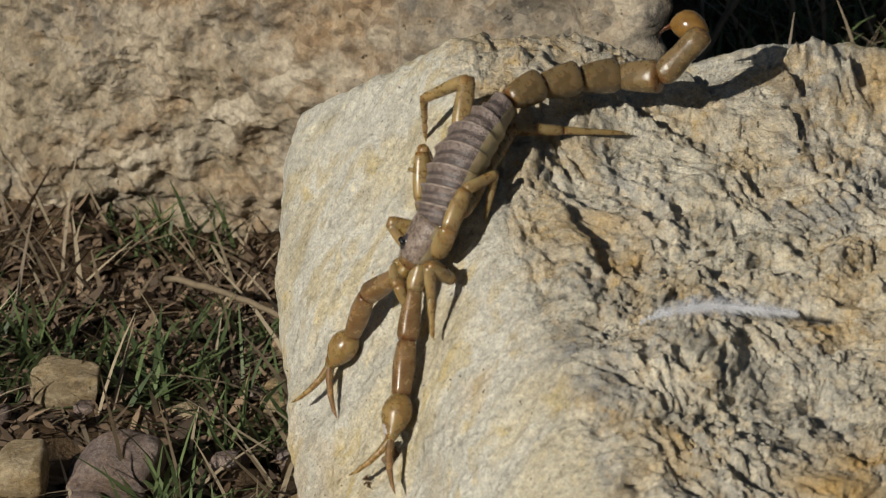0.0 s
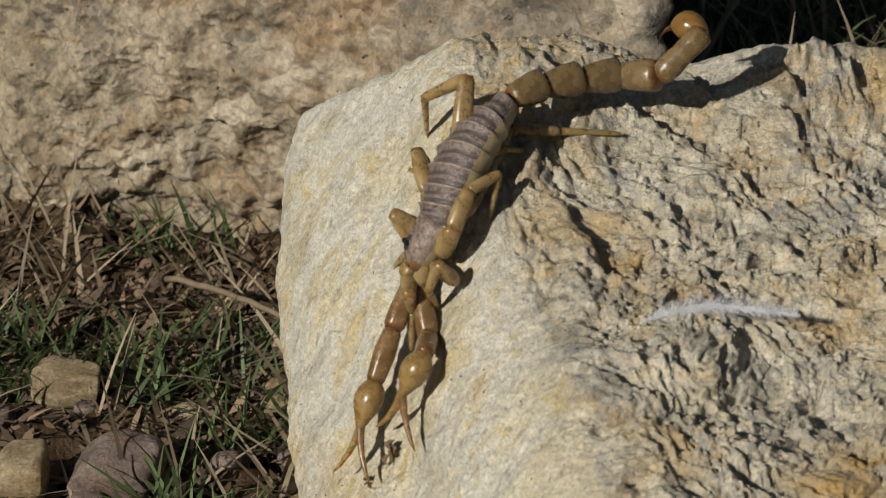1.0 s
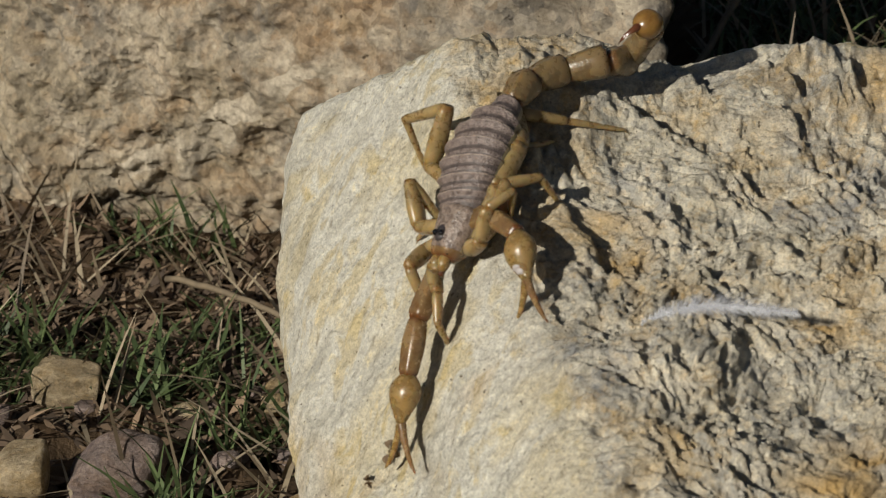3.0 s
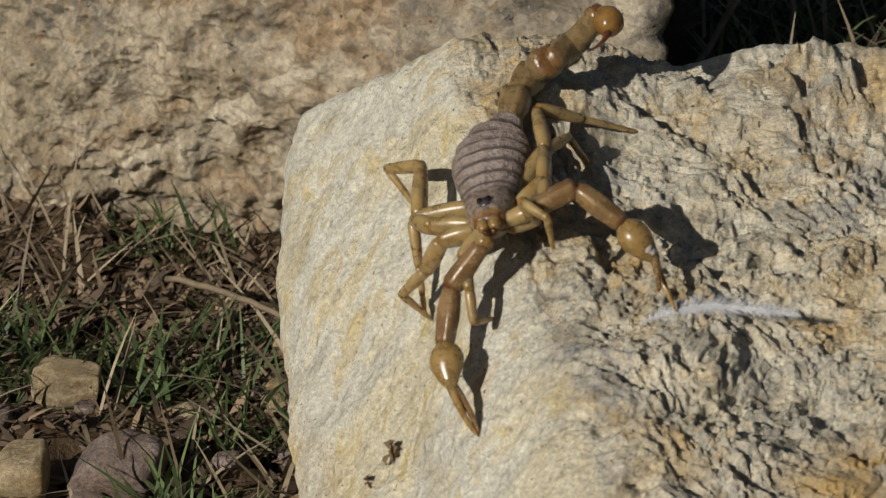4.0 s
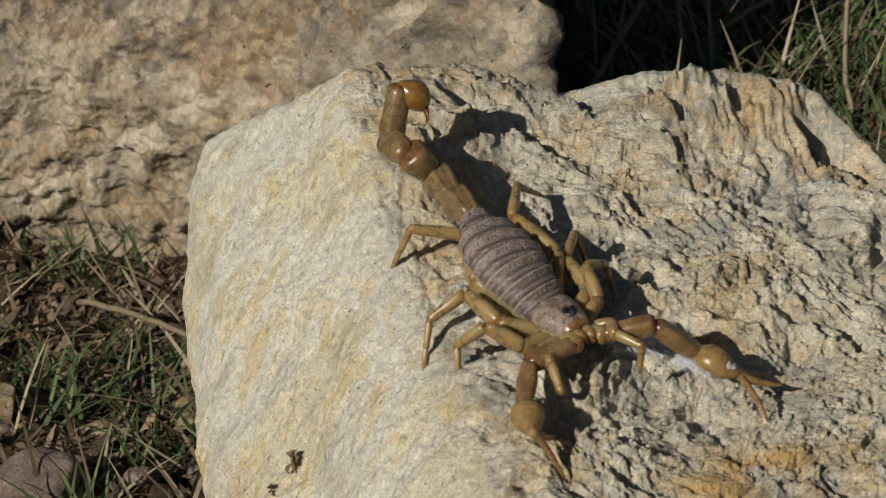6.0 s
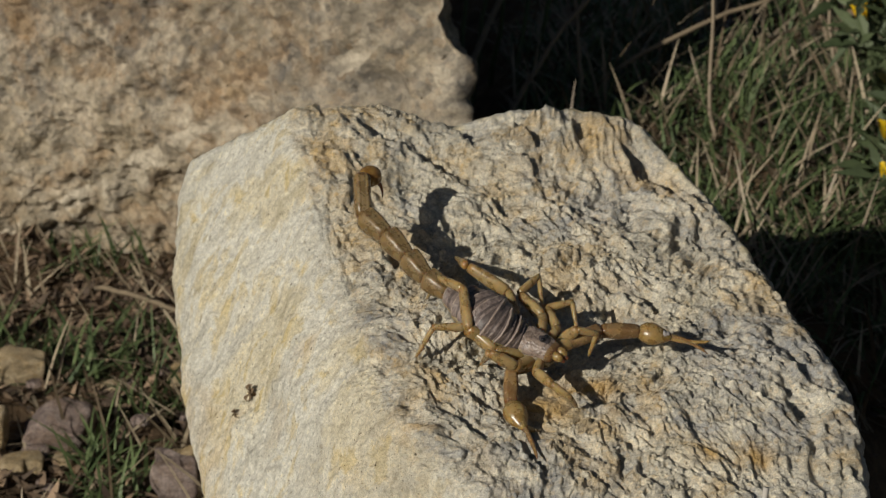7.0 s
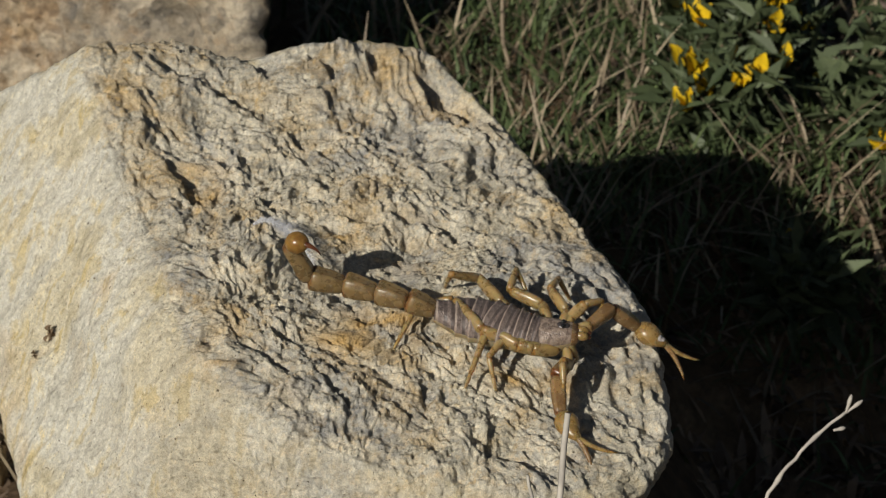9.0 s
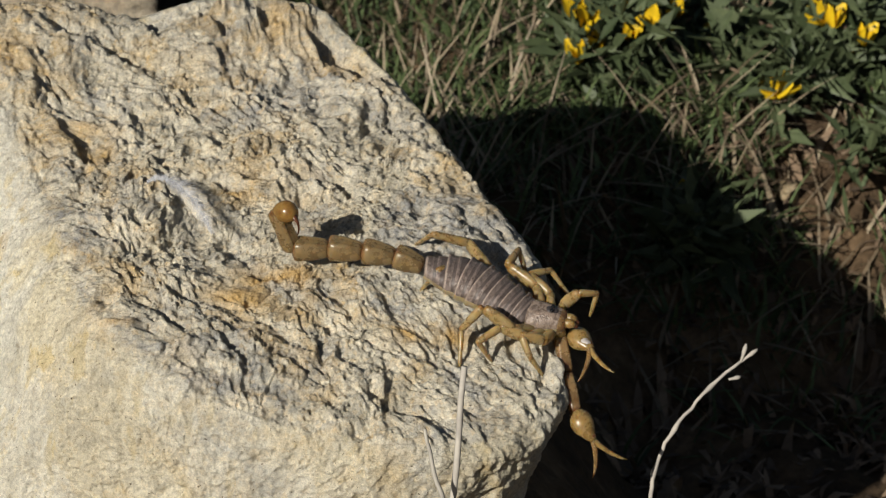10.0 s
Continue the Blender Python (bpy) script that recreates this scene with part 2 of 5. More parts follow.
def rough_rock():
    planes = [
        (TOP, (0, 0, 0.100)),
        SIDE_FACE,
        FRONT_SIDE_FACE,
        ((-0.217, 0.514, 0.83), (-0.018, 0.045, 0.1195)),
        ((-0.966, 0.201, -0.165), (-0.0455, 0.045, 0.08)),
        ((-0.924, -0.017, -0.381), (-0.041, 0.015, 0.058)),
        ((0.05, 0.709, 0.705), (0.02, 0.05, 0.116)),
        ((0.75, 0.6, 0.185), (0.07, 0.043, 0.105)),
        ((0.92, 0.369, 0.102), (0.09, 0.002, 0.087)),
        ((0.95, 0.021, -0.149), (0.101, -0.036, 0.072)),
        ((0.72, -0.612, -0.389), (0.095, -0.065, 0.064)),
        ((-0.39, -0.891, 0.042), (0.0269, -0.0679, 0.0723)),
        ((-0.1, -0.99, -0.05), (0.054, -0.0745, 0.0665)),
        ((0.25, -0.893, -0.327), (0.075, -0.0765, 0.063)),
        ((0, 0, -1), (0, 0, -0.012)),
    ]
    p, nrm, quads = cut_block((0.03, -0.005, 0.045), planes, 325, 0.003)
    up = np.clip((nrm @ (np.array(TOP) / np.linalg.norm(TOP)) - 0.72) / 0.22, 0, 1)
    up = up * up * (3 - 2 * up)
    # the rough top fades out towards the edge of the smooth face
    over = np.full(len(p), -1.0)
    for normal, at in (SIDE_FACE, FRONT_SIDE_FACE):
        over = np.maximum(over, (p - np.array(at)) @ (np.array(normal) / np.linalg.norm(normal)))
    inside = np.clip((0.0015 - over) / 0.006, 0, 1)
    up = up * (0.15 + 0.85 * inside * inside * (3 - 2 * inside))
    # the broken front, the far edge and the shoulder of the flank are rough too
    up = np.maximum(up, 0.55 * np.clip((-0.030 - p[:, 1]) / 0.030, 0, 1))
    up = np.maximum(up, 0.20 * np.clip((p[:, 1] - 0.038) / 0.010, 0, 1) * np.clip((p[:, 0] + 0.005) / 0.01, 0, 1))
    depth = -(p - np.array([0, 0, 0.1])) @ (np.array(TOP) / np.linalg.norm(TOP))
    up = np.maximum(up, 0.6 * np.clip(1 - depth / 0.0085, 0, 1) * np.exp(-((p[:, 1] + 0.012) / 0.025) ** 2))
    warp = np.stack([fbm(p * 34, 3, 5), fbm(p * 34 + 9, 3, 6), fbm(p * 34 + 21, 3, 7)], 1) * 0.007
    q = p + warp
    along = q @ np.array([0.80, -0.60, 0.0])
    across = q @ np.array([0.55, 0.80, -0.1])
    fold_at = np.stack([along * 20, across * 40, q[:, 2] * 30], 1)
    folds = 1 - np.abs(fbm(fold_at, 2, 9, 0.4)) * 1.9
    h = 0.0024 * fbm(p * 24, 2, 3) * (0.45 + 0.55 * up)
    h += up * 0.0007 * (folds - 0.4)
    h += up * 0.0007 * fbm(q * 95, 5, 19, 0.68)
    knobs = np.abs(fbm(q * 62, 3, 91, 0.5))
    h += up * 0.0010 * (knobs - 0.3)
    slabs = np.stack([along, across * 1.45, q[:, 2] * 1.4], 1)
    h += (0.10 + 0.90 * up) * (0.0007 * chips(slabs, 0.0125, 4) + 0.00045 * chips(slabs + 0.2 * warp[:, ::-1], 0.0050, 8) + 0.00062 * chips(q + 0.15 * warp[:, ::-1], 0.0022, 9))
    grit = np.stack([along * 230, across * 280, q[:, 2] * 260], 1)
    h += up * 0.00062 * fbm(grit, 4, 23, 0.72)
    pits = fbm(q * 105, 3, 27, 0.55)
    h -= up * 0.0022 * np.clip(pits - 0.42, 0, 1)
    side = p * np.array([190, 190, 48])
    h += (1 - up) * (0.00050 * fbm(side, 4, 31, 0.65) + 0.0008 * fbm(p * 60, 3, 33) + 0.00022 * fbm(p * 420, 3, 35))
    # the hump and the saddle of the far edge, the broken step behind, pits and a cleft in the smooth face
    h += swell(p, (0.050, 0.055, 0.112), (0.022, 0.012, 0.02), 0.0045)
    h -= swell(p, (0.018, 0.050, 0.115), (0.008, 0.010, 0.02), 0.003)
    # broken ledges that drop away from the sun: place, heading of the drop, half-length, depth, run-out
    for at, turn, reach, deep, run in (
            ((0.0640, 0.0375), 52, 0.0100, 0.0055, 0.0070),
            ((0.0013, 0.0384), 55, 0.0042, 0.0030, 0.0060),
            ((0.0150, 0.0318), 84, 0.0062, 0.0027, 0.0065),
            ((0.0310, 0.0205), 49, 0.0058, 0.0020, 0.0055),
            ((0.0324, 0.0064), 38, 0.0024, 0.0026, 0.0045),
            ((0.0204, 0.0444), 45, 0.0062, 0.0028, 0.0070),
            ((0.0344, 0.0425), 30, 0.0024, 0.0030, 0.0045),
            ((0.0455, 0.0470), 30, 0.0024, 0.0028, 0.0045),
            ((0.0030, 0.0060), 12, 0.0070, 0.0026, 0.0055),
            ((0.0120, 0.0130), 25, 0.0026, 0.0018, 0.0040),
            ((0.0215, -0.0010), 40, 0.0024, 0.0018, 0.0040),
            ((0.0586, -0.0036), 45, 0.0030, 0.0030, 0.0050),
            ((0.0635, 0.0171), 8, 0.0040, 0.0022, 0.0040),
            ((0.0690, 0.0195), 8, 0.0034, 0.0022, 0.0040),
            ((0.0560, 0.0200), 15, 0.0030, 0.0015, 0.0035),
            ((0.0860, -0.0290), 15, 0.0070, 0.0030, 0.0060),
            ((0.0480, -0.0505), 0, 0.0036, 0.0024, 0.0022),
            ((0.0300, -0.0560), 40, 0.0050, 0.0022, 0.0050),
            ((0.0180, -0.0480), 35, 0.0040, 0.0016, 0.0040),
            ((0.0360, -0.0240), 40, 0.0050, 0.0016, 0.0040)):
        cx, cy = math.cos(radians(turn)), math.sin(radians(turn))
        out = (p[:, 0] - at[0] + 0.55 * warp[:, 0]) * cx + (p[:, 1] - at[1] + 0.55 * warp[:, 1]) * cy
        wide = -(p[:, 0] - at[0]) * cy + (p[:, 1] - at[1]) * cx
        drop = 1 / (1 + np.exp(np.clip(-out / 0.0003, -40, 40)))
        lip = 0.25 * np.exp(-(np.clip(-out, 0, 1) / 0.0035) ** 2) * (1 - drop)
        h += (0.2 + 0.8 * up) * deep * (lip - drop * np.exp(-(np.clip(out, 0, 1) / run) ** 2)) * np.exp(-(wide / reach) ** 4)
    h += swell(p, (0.0220, -0.0203, 0.0915), (0.005, 0.005, 0.006), 0.0015) + swell(p, (-0.0032, 0.0193, 0.1055), (0.004, 0.004, 0.006), 0.0012)
    for at, r, deep in (((0.0525, -0.0105, 0.0895), 0.0036, 0.0034), ((0.0045, -0.0120, 0.0960), 0.0022, 0.0018), ((0.0315, 0.0045, 0.0990), 0.0030, 0.0020), ((0.0420, -0.0310, 0.0835), 0.0032, 0.0015)):
        h -= swell(p, at, (r * 1.4, r, r * 1.5), deep)
    h -= swell(p + 0.5 * warp, (-0.0243, -0.0030, 0.0710), (0.0012, 0.0022, 0.0026), 0.0030) + swell(p + 0.5 * warp, (-0.0268, -0.0025, 0.0665), (0.0030, 0.0012, 0.0010), 0.0018)
    h += swell(p, (-0.0272, -0.0062, 0.0640), (0.0030, 0.0030, 0.0026), 0.0016)
    stain = sum(swell(p, at, r, 1.0) for at, r in (((0.0398, -0.0076, 0.092), (0.007, 0.0016, 0.004)), ((0.0415, -0.0128, 0.0885), (0.008, 0.0020, 0.004)), ((0.0535, -0.0110, 0.0895), (0.006, 0.0040, 0.006)),
                                                   ((0.0430, -0.0312, 0.083), (0.008, 0.0035, 0.005)), ((0.006, 0.004, 0.102), (0.006, 0.006, 0.006)), ((0.075, -0.045, 0.075), (0.009, 0.003, 0.006)), ((-0.0268, -0.0060, 0.0648), (0.0028, 0.0028, 0.0028)), ((0.0350, -0.0374, 0.0826), (0.006, 0.0035, 0.004)), ((0.0100, -0.0470, 0.0800), (0.003, 0.004, 0.004))))
    stain = np.clip(stain * (0.45 + 1.2 * fbm(q * 160, 3, 71)) + 0.5 * np.clip(fbm(q * 55, 3, 73) - 0.55, 0, 1), 0, 0.85)
    p = p + nrm * h[:, None]
    me = mesh_from("rock", p, quads, ROCK)
    me.attributes.new("weathered", "FLOAT", "POINT").data.foreach_set("value", up)
    me.attributes.new("stained", "FLOAT", "POINT").data.foreach_set("value", stain)
    ob = new("rock", me)
    return tagged(ob, "rough cream and ochre limestone block with a pitted sloping top", "rock")


rock = rough_rock()


def block(name, label, centre, planes, n, round_off, mat, lumps, category="rock"):
    p, nrm, quads = cut_block(centre, planes, n, round_off)
    for k, (scale, height, octaves) in enumerate(lumps):
        p = p + nrm * (height * fbm(p * scale, octaves, 40 + 7 * k, 0.55))[:, None]
    return tagged(new(name, mesh_from(name, p, quads, mat)), label, category)


block("boulder", "large weathered brown limestone boulder standing on the soil", (-0.08, 0.30, 0.045), [
    ((-0.43, -0.90, 0.10), (-0.10, 0.266, 0.010)),
    ((-0.77, -0.60, 0.20), (-0.022, 0.160, 0.070)),
    ((-0.20, -0.96, 0.22), (0.020, 0.129, 0.075)),
    ((-0.30, -0.85, -0.42), (-0.10, 0.270, 0.020)),
    ((0.97, 0.20, 0.06), (0.046, 0.130, 0.060)),
    ((0.85, 0.18, 0.48), (0.046, 0.130, 0.092)),
    ((0.1, -0.1, 1), (-0.05, 0.30, 0.150)),
    ((-1, 0, 0), (-0.40, 0.4, 0)),
    ((0, 1, 0), (0, 0.42, 0)),
    ((0, 0, -1), (0, 0, -0.02)),
], 250, 0.005, BOULDER, [(14, 0.0050, 3), (46, 0.0036, 4), (170, 0.0014, 4)])


# ---- ground ----
def ground_height(p):
    near = np.clip(2 - np.hypot(p[:, 0], p[:, 1]), 0, 1)
    a = np.clip((p[:, 0] + 0.01) / 0.07, 0, 1)
    rise = 0.034 * a * a * (3 - 2 * a)
    b, c = np.clip((p[:, 0] - 0.09) / 0.06, 0, 1), np.clip((0.190 + 0.32 * (p[:, 0] - 0.15) - p[:, 1]) / 0.10, 0, 1)
    dip = 0.060 * b * b * (3 - 2 * b) * c * c * (3 - 2 * c)
    return near * (0.005 * fbm(p * 14, 3, 51) + 0.0030 * fbm(p * 70, 4, 55, 0.6)) - 0.004 + near * (rise - dip)


def ground_sheet():
    n = 521
    u = np.linspace(-1, 1, n)
    s = 0.0009 * np.sinh(u * 11.6) + u * 0.62
    x, y = [g.ravel() for g in np.meshgrid(s + 0.03, s + 0.25, indexing="ij")]
    p = np.stack([x, y, np.zeros_like(x)], 1)
    z = ground_height(p)
    z += np.clip(np.hypot(x, y) - 2, 0, 60) * 0.01 * fbm(p * 0.3, 2, 58)
    p[:, 2] = z
    i, j = [g.ravel() for g in np.meshgrid(np.arange(n - 1), np.arange(n - 1), indexing="ij")]
    q = np.stack([i * n + j, (i + 1) * n + j, (i + 1) * n + j + 1, i * n + j + 1], 1)
    return tagged(new("ground", mesh_from("ground", p, q, SOIL)), "dry brown soil with clods", "ground", kind="structure")


ground = ground_sheet()


def on_ground(x, y):
    return float(ground_height(np.array([[x, y, 0.0]]))[0])


# ---- grass, straw and litter ----
def blades(name, label, category, mat, spots, length, width, lean, curl, seed, steps=4):
    """Many narrow curved blades in one mesh, rooted at the spots (x, y)."""
    rng = np.random.default_rng(seed)
    n = len(spots)
    base = np.column_stack([spots, ground_height(np.column_stack([spots, np.zeros(n)])) - 0.001])
    ln = rng.uniform(*length, n)
    az = rng.uniform(0, 2 * math.pi, n)
    tilt = rng.uniform(*lean, n)
    bendy = rng.uniform(*curl, n)
    wd = rng.uniform(*width, n)
    face = az + rng.uniform(-0.6, 0.6, n) + math.pi / 2
    verts, here = [], base.copy()
    for k in range(steps + 1):
        u = k / steps
        w = wd * (1 - u ** 2.2) * 0.5 + 0.00008
        sidev = np.stack([np.cos(face), np.sin(face), np.zeros(n)], 1) * w[:, None]
        verts += [here - sidev, here + sidev]
        a = tilt + bendy * u
        here = here + np.stack([np.cos(az) * np.sin(a), np.sin(az) * np.sin(a), np.cos(a)], 1) * (ln / steps)[:, None]
        here[:, 2] = np.maximum(here[:, 2], ground_height(here) + 0.0008)
    v = np.stack(verts, 1).reshape(-1, 3)
    m = 2 * (steps + 1)
    start = np.arange(n)[:, None] * m
    faces = np.concatenate([start + np.array([[2 * k, 2 * k + 1, 2 * k + 3, 2 * k + 2]]) for k in range(steps)])
    return tagged(new(name, mesh_from(name, v, faces, mat)), label, category, kind="stuff")


def scatter(rng, n, x0, x1, y0, y1, patch=0.0, scale=30, seed=0):
    """Spots in a rectangle, clear of the rock and the boulder, thinned to patches."""
    p = np.column_stack([rng.uniform(x0, x1, n), rng.uniform(y0, y1, n)])
    keep = fbm(np.column_stack([p * scale, np.zeros(n)]), 2, 80 + seed) > patch
    under_rock = (p[:, 0] > -0.035) & (p[:, 0] < 0.10) & (p[:, 1] > -0.08) & (p[:, 1] < 0.055)
    under_boulder = (p[:, 0] < 0.045) & (p[:, 1] > np.where(p[:, 0] < -0.04, 0.226 - 0.48 * p[:, 0], 0.16)) & (p[:, 1] < 0.43)
    return p[keep & ~under_rock & ~under_boulder]


rng = np.random.default_rng(4)
left = lambda n, patch, seed: scatter(rng, n, -0.20, -0.03, 0.06, 0.30, patch, 26, seed)
right = lambda n, patch, seed: scatter(rng, n, 0.075, 0.56, 0.09, 0.9, patch, 16, seed)
blades("grass", "thin green grass growing between stones", "grass", GRASS, np.vstack([scatter(rng, 2600, -0.16, -0.03, 0.155, 0.285, -0.12, 26, 0), scatter(rng, 800, -0.075, -0.035, 0.10, 0.21, -0.15, 26, 6)]), (0.007, 0.023), (0.0006, 0.0013), (0.3, 1.3), (0.2, 1.0), 1)
blades("grass", "short olive-green grass in a thick sward", "grass", GRASS, np.vstack([right(8500, -0.3, 1), scatter(rng, 3600, 0.045, 0.20, 0.13, 0.36, -0.8, 24, 11), scatter(rng, 5200, 0.05, 0.33, 0.14, 0.46, -0.25, 24, 7)]), (0.006, 0.021), (0.0006, 0.0013), (0.2, 1.2), (0.2, 1.4), 2)
blades("dry_grass", "dry straw-coloured grass stems", "dry grass", STRAW, np.vstack([left(420, -0.3, 2), scatter(rng, 160, -0.14, -0.035, 0.16, 0.28, -0.7, 26, 10), right(4400, -0.3, 3), scatter(rng, 1600, 0.045, 0.22, 0.13, 0.38, -0.8, 24, 12)]), (0.010, 0.034), (0.0005, 0.0012), (0.4, 1.45), (0.0, 0.6), 3)
blades("leaf_litter", "dead brown leaf litter and plant scraps", "litter", LITTER, np.vstack([left(3600, -0.5, 4), scatter(rng, 2600, -0.14, -0.035, 0.16, 0.285, -0.7, 26, 9), right(3600, -0.3, 5), scatter(rng, 2600, 0.13, 0.32, 0.06, 0.26, -0.5, 24, 8)]), (0.003, 0.010), (0.0010, 0.0032), (0.9, 1.7), (-0.5, 0.8), 5, 3)


# ---- loose stones ----
def stone(name, label, x, y, size, mat, seed, sink=0.25, detail=26):
    r = np.random.default_rng(seed)
    sx, sy, sz = np.array(size) / 2
    z = on_ground(x, y) + sz * (1 - 2 * sink)
    planes = []
    for k in range(13):
        d = r.normal(size=3)
        d /= np.linalg.norm(d)
        reach = np.linalg.norm(d * np.array([sx, sy, sz])) * r.uniform(0.85, 1.05)
        planes.append((d, np.array([x, y, z]) + d * reach))
    planes += [(d, np.array([x, y, z]) + np.array(d) * np.array([sx, sy, sz])) for d in ((1, 0, 0), (-1, 0, 0), (0, 1, 0), (0, -1, 0), (0, 0, 1), (0, 0, -1))]
    p, nrm, quads = cut_block((x, y, z), planes, detail, min(size) * 0.06)
    p = p + nrm * (min(size) * 0.07 * fbm(p * 90, 3, seed, 0.55))[:, None]
    return tagged(new(name, mesh_from(name, p, quads, mat)), label, "stone", "loose stones")


stone("stone", "angular tan stone lying on the soil", -0.096, 0.180, (0.016, 0.011, 0.011), TAN, 5)
stone("stone", "rounded mauve-grey stone half sunk in the soil", -0.082, 0.143, (0.019, 0.014, 0.016), MAUVE, 6)
stone("stone", "tan stone beside the rock", -0.101, 0.136, (0.012, 0.012, 0.011), TAN, 7)
stone("stone", "mauve-grey stone at the foot of the rock", -0.049, 0.108, (0.012, 0.012, 0.018), MAUVE, 8)
stone("stone", "pale tan stone at the foot of the rock", -0.047, 0.080, (0.012, 0.012, 0.015), TAN, 9)
stone("stone", "pale flat stone among dead leaves", -0.090, 0.125, (0.012, 0.010, 0.007), TAN, 10)
r_st = np.random.default_rng(12)
for k in range(84):
    if k < 50:
        x, y = r_st.uniform(-0.14, -0.040), r_st.uniform(0.07, 0.19)
    else:
        x, y = r_st.uniform(0.12, 0.38), r_st.uniform(0.17, 0.40)
    d = r_st.uniform(0.003, 0.0075)
    stone("stone", "small brown pebble on the soil", x, y, (d * r_st.uniform(0.9, 1.5), d, d * r_st.uniform(0.6, 1.0)), TAN if r_st.random() < 0.6 else MAUVE, 100 + k, 0.2, 9)


# ---- stems, twigs, shrubs, the feather ----
def tube(points, radii, sides=7, wobble=0.0, seed=0):
    """A bmesh tube through the points with a radius at each."""
    r = np.random.default_rng(seed)
    bm = bmesh.new()
    loops = []
    pts = [Vector(p) for p in points]
    for k, p in enumerate(pts):
        way = (pts[min(k + 1, len(pts) - 1)] - pts[max(k - 1, 0)]).normalized()
        x = way.cross(Vector((0.3, 0.9, 0.2))).normalized()
        y = way.cross(x)
        q = p + (x * r.normal() + y * r.normal()) * wobble
        loops.append([bm.verts.new(q + (x * math.cos(2 * math.pi * i / sides) + y * math.sin(2 * math.pi * i / sides)) * radii[k]) for i in range(sides)])
    for a, b in zip(loops, loops[1:]):
        for i in range(sides):
            bm.faces.new((a[i], a[(i + 1) % sides], b[(i + 1) % sides], b[i]))
    bm.faces.new(list(reversed(loops[0])))
    bm.faces.new(loops[-1])
    return bm


def part(name, bm, mat, parent, label=""):
    me = bpy.data.meshes.new(name)
    for f in bm.faces:
        f.smooth = True
    bm.to_mesh(me)
    bm.free()
    for one in mat if isinstance(mat, (list, tuple)) else (mat,):
        me.materials.append(one)
    ob = new(name, me)
    ob.parent = parent
    return tagged(ob, label)


def arc(a, b, sag, n=14):
    a, b = np.array(a, float), np.array(b, float)
    return [tuple(a + (b - a) * u + np.array(sag) * 4 * u * (1 - u)) for u in np.linspace(0, 1, n)]


def stem(label, a, b, sag, r0, r1, seed, mat=STRAW, wobble=0.0003):
    pts = arc(a, b, sag)
    ob = part("dry_reed", tube(pts, np.linspace(r0, r1, len(pts)), 6, wobble, seed), mat, None)
    return tagged(ob, label, "dry grass")


stem("dry brown stick leaning on the rock", (-0.078, 0.222, 0.004), (-0.046, 0.180, 0.010), (0, 0, 0.002), 0.0008, 0.0006, 1)
stem("thin dry stick lying on the soil", (-0.055, 0.262, 0.004), (-0.040, 0.235, 0.003), (0, 0, 0.002), 0.0008, 0.0005, 2)
stem("dry grass stem rising behind the rock", (0.0238, 0.3014, 0.0300), (0.0567, 0.3580, 0.0866), (0.002, 0, 0), 0.0011, 0.0007, 3)
stem("dry grass stem rising behind the rock", (0.0366, 0.2650, 0.0300), (0.0959, 0.3288, 0.0847), (-0.004, 0, 0.004), 0.0009, 0.0006, 4)
stem("long arched dry grass stem", (0.0658, 0.3060, 0.0337), (0.1871, 0.3470, 0.0574), (0.0, 0, 0.012), 0.0009, 0.0005, 5)
stem("upright dry grass stem", (0.1023, 0.2604, 0.0300), (0.1077, 0.2850, 0.0984), (-0.003, 0, 0), 0.0008, 0.0004, 6)
stem("upright dry grass stem", (0.0640, 0.2832, 0.0300), (0.0603, 0.3106, 0.0756), (0.002, 0, 0), 0.0009, 0.0005, 7)
stem("upright dry grass stem", (0.1460, 0.2923, 0.0300), (0.1415, 0.3197, 0.0847), (-0.002, 0, 0), 0.0008, 0.0004, 8)
stem("dry stem crossing the shrub", (0.1351, 0.2057, 0.0337), (0.1698, 0.2467, 0.0501), (0, 0, 0.001), 0.0008, 0.0005, 9)
for k in range(5):
    stem("dark green rush stem behind the rock", (0.026 + 0.0055 * k, 0.31 + 0.011 * (k % 3), 0.02), (0.031 + 0.008 * k, 0.338 + 0.01 * (k % 2), 0.098), (0.002, 0, 0), 0.0009, 0.0005, 20 + k, GRASS)

# the pale knobbly twig in front of the shade, rooted in the ground
twig = tagged(new("twig"), "bare pale grey twig with knobbly buds rising from the ground", "twig")
pts = arc((0.1205, -0.0440, 0.024), (0.1405, -0.0325, 0.0588), (-0.0075, 0, 0.001), 26)
radii = [0.00050 - 0.00016 * k / 25 + (0.00022 if k % 6 == 3 else 0) for k in range(26)]
part("stalk", tube(pts, radii, 8, 0.00012, 3), TWIG, twig)
for a, b in (((0.1400, -0.0327, 0.0583), (0.1412, -0.032, 0.0622)), ((0.1402, -0.0326, 0.0585), (0.1436, -0.0320, 0.0608)), ((0.1372, -0.0342, 0.0552), (0.1398, -0.034, 0.0556))):
    part("bud", tube(arc(a, b, (0, 0, 0), 6), [0.0003, 0.00032, 0.00035, 0.0005, 0.00045, 0.0002], 7), TWIG, twig)
stalk = tagged(new("dry_weed"), "grey dry stalk standing close in front of the rock", "dry grass")
part("stem", tube(arc((0.0630, -0.132, -0.004), (0.0702, -0.1150, 0.1005), (-0.0012, 0, 0), 18), np.linspace(0.0009, 0.00055, 18), 7, 0.00015, 8), TWIG, stalk)
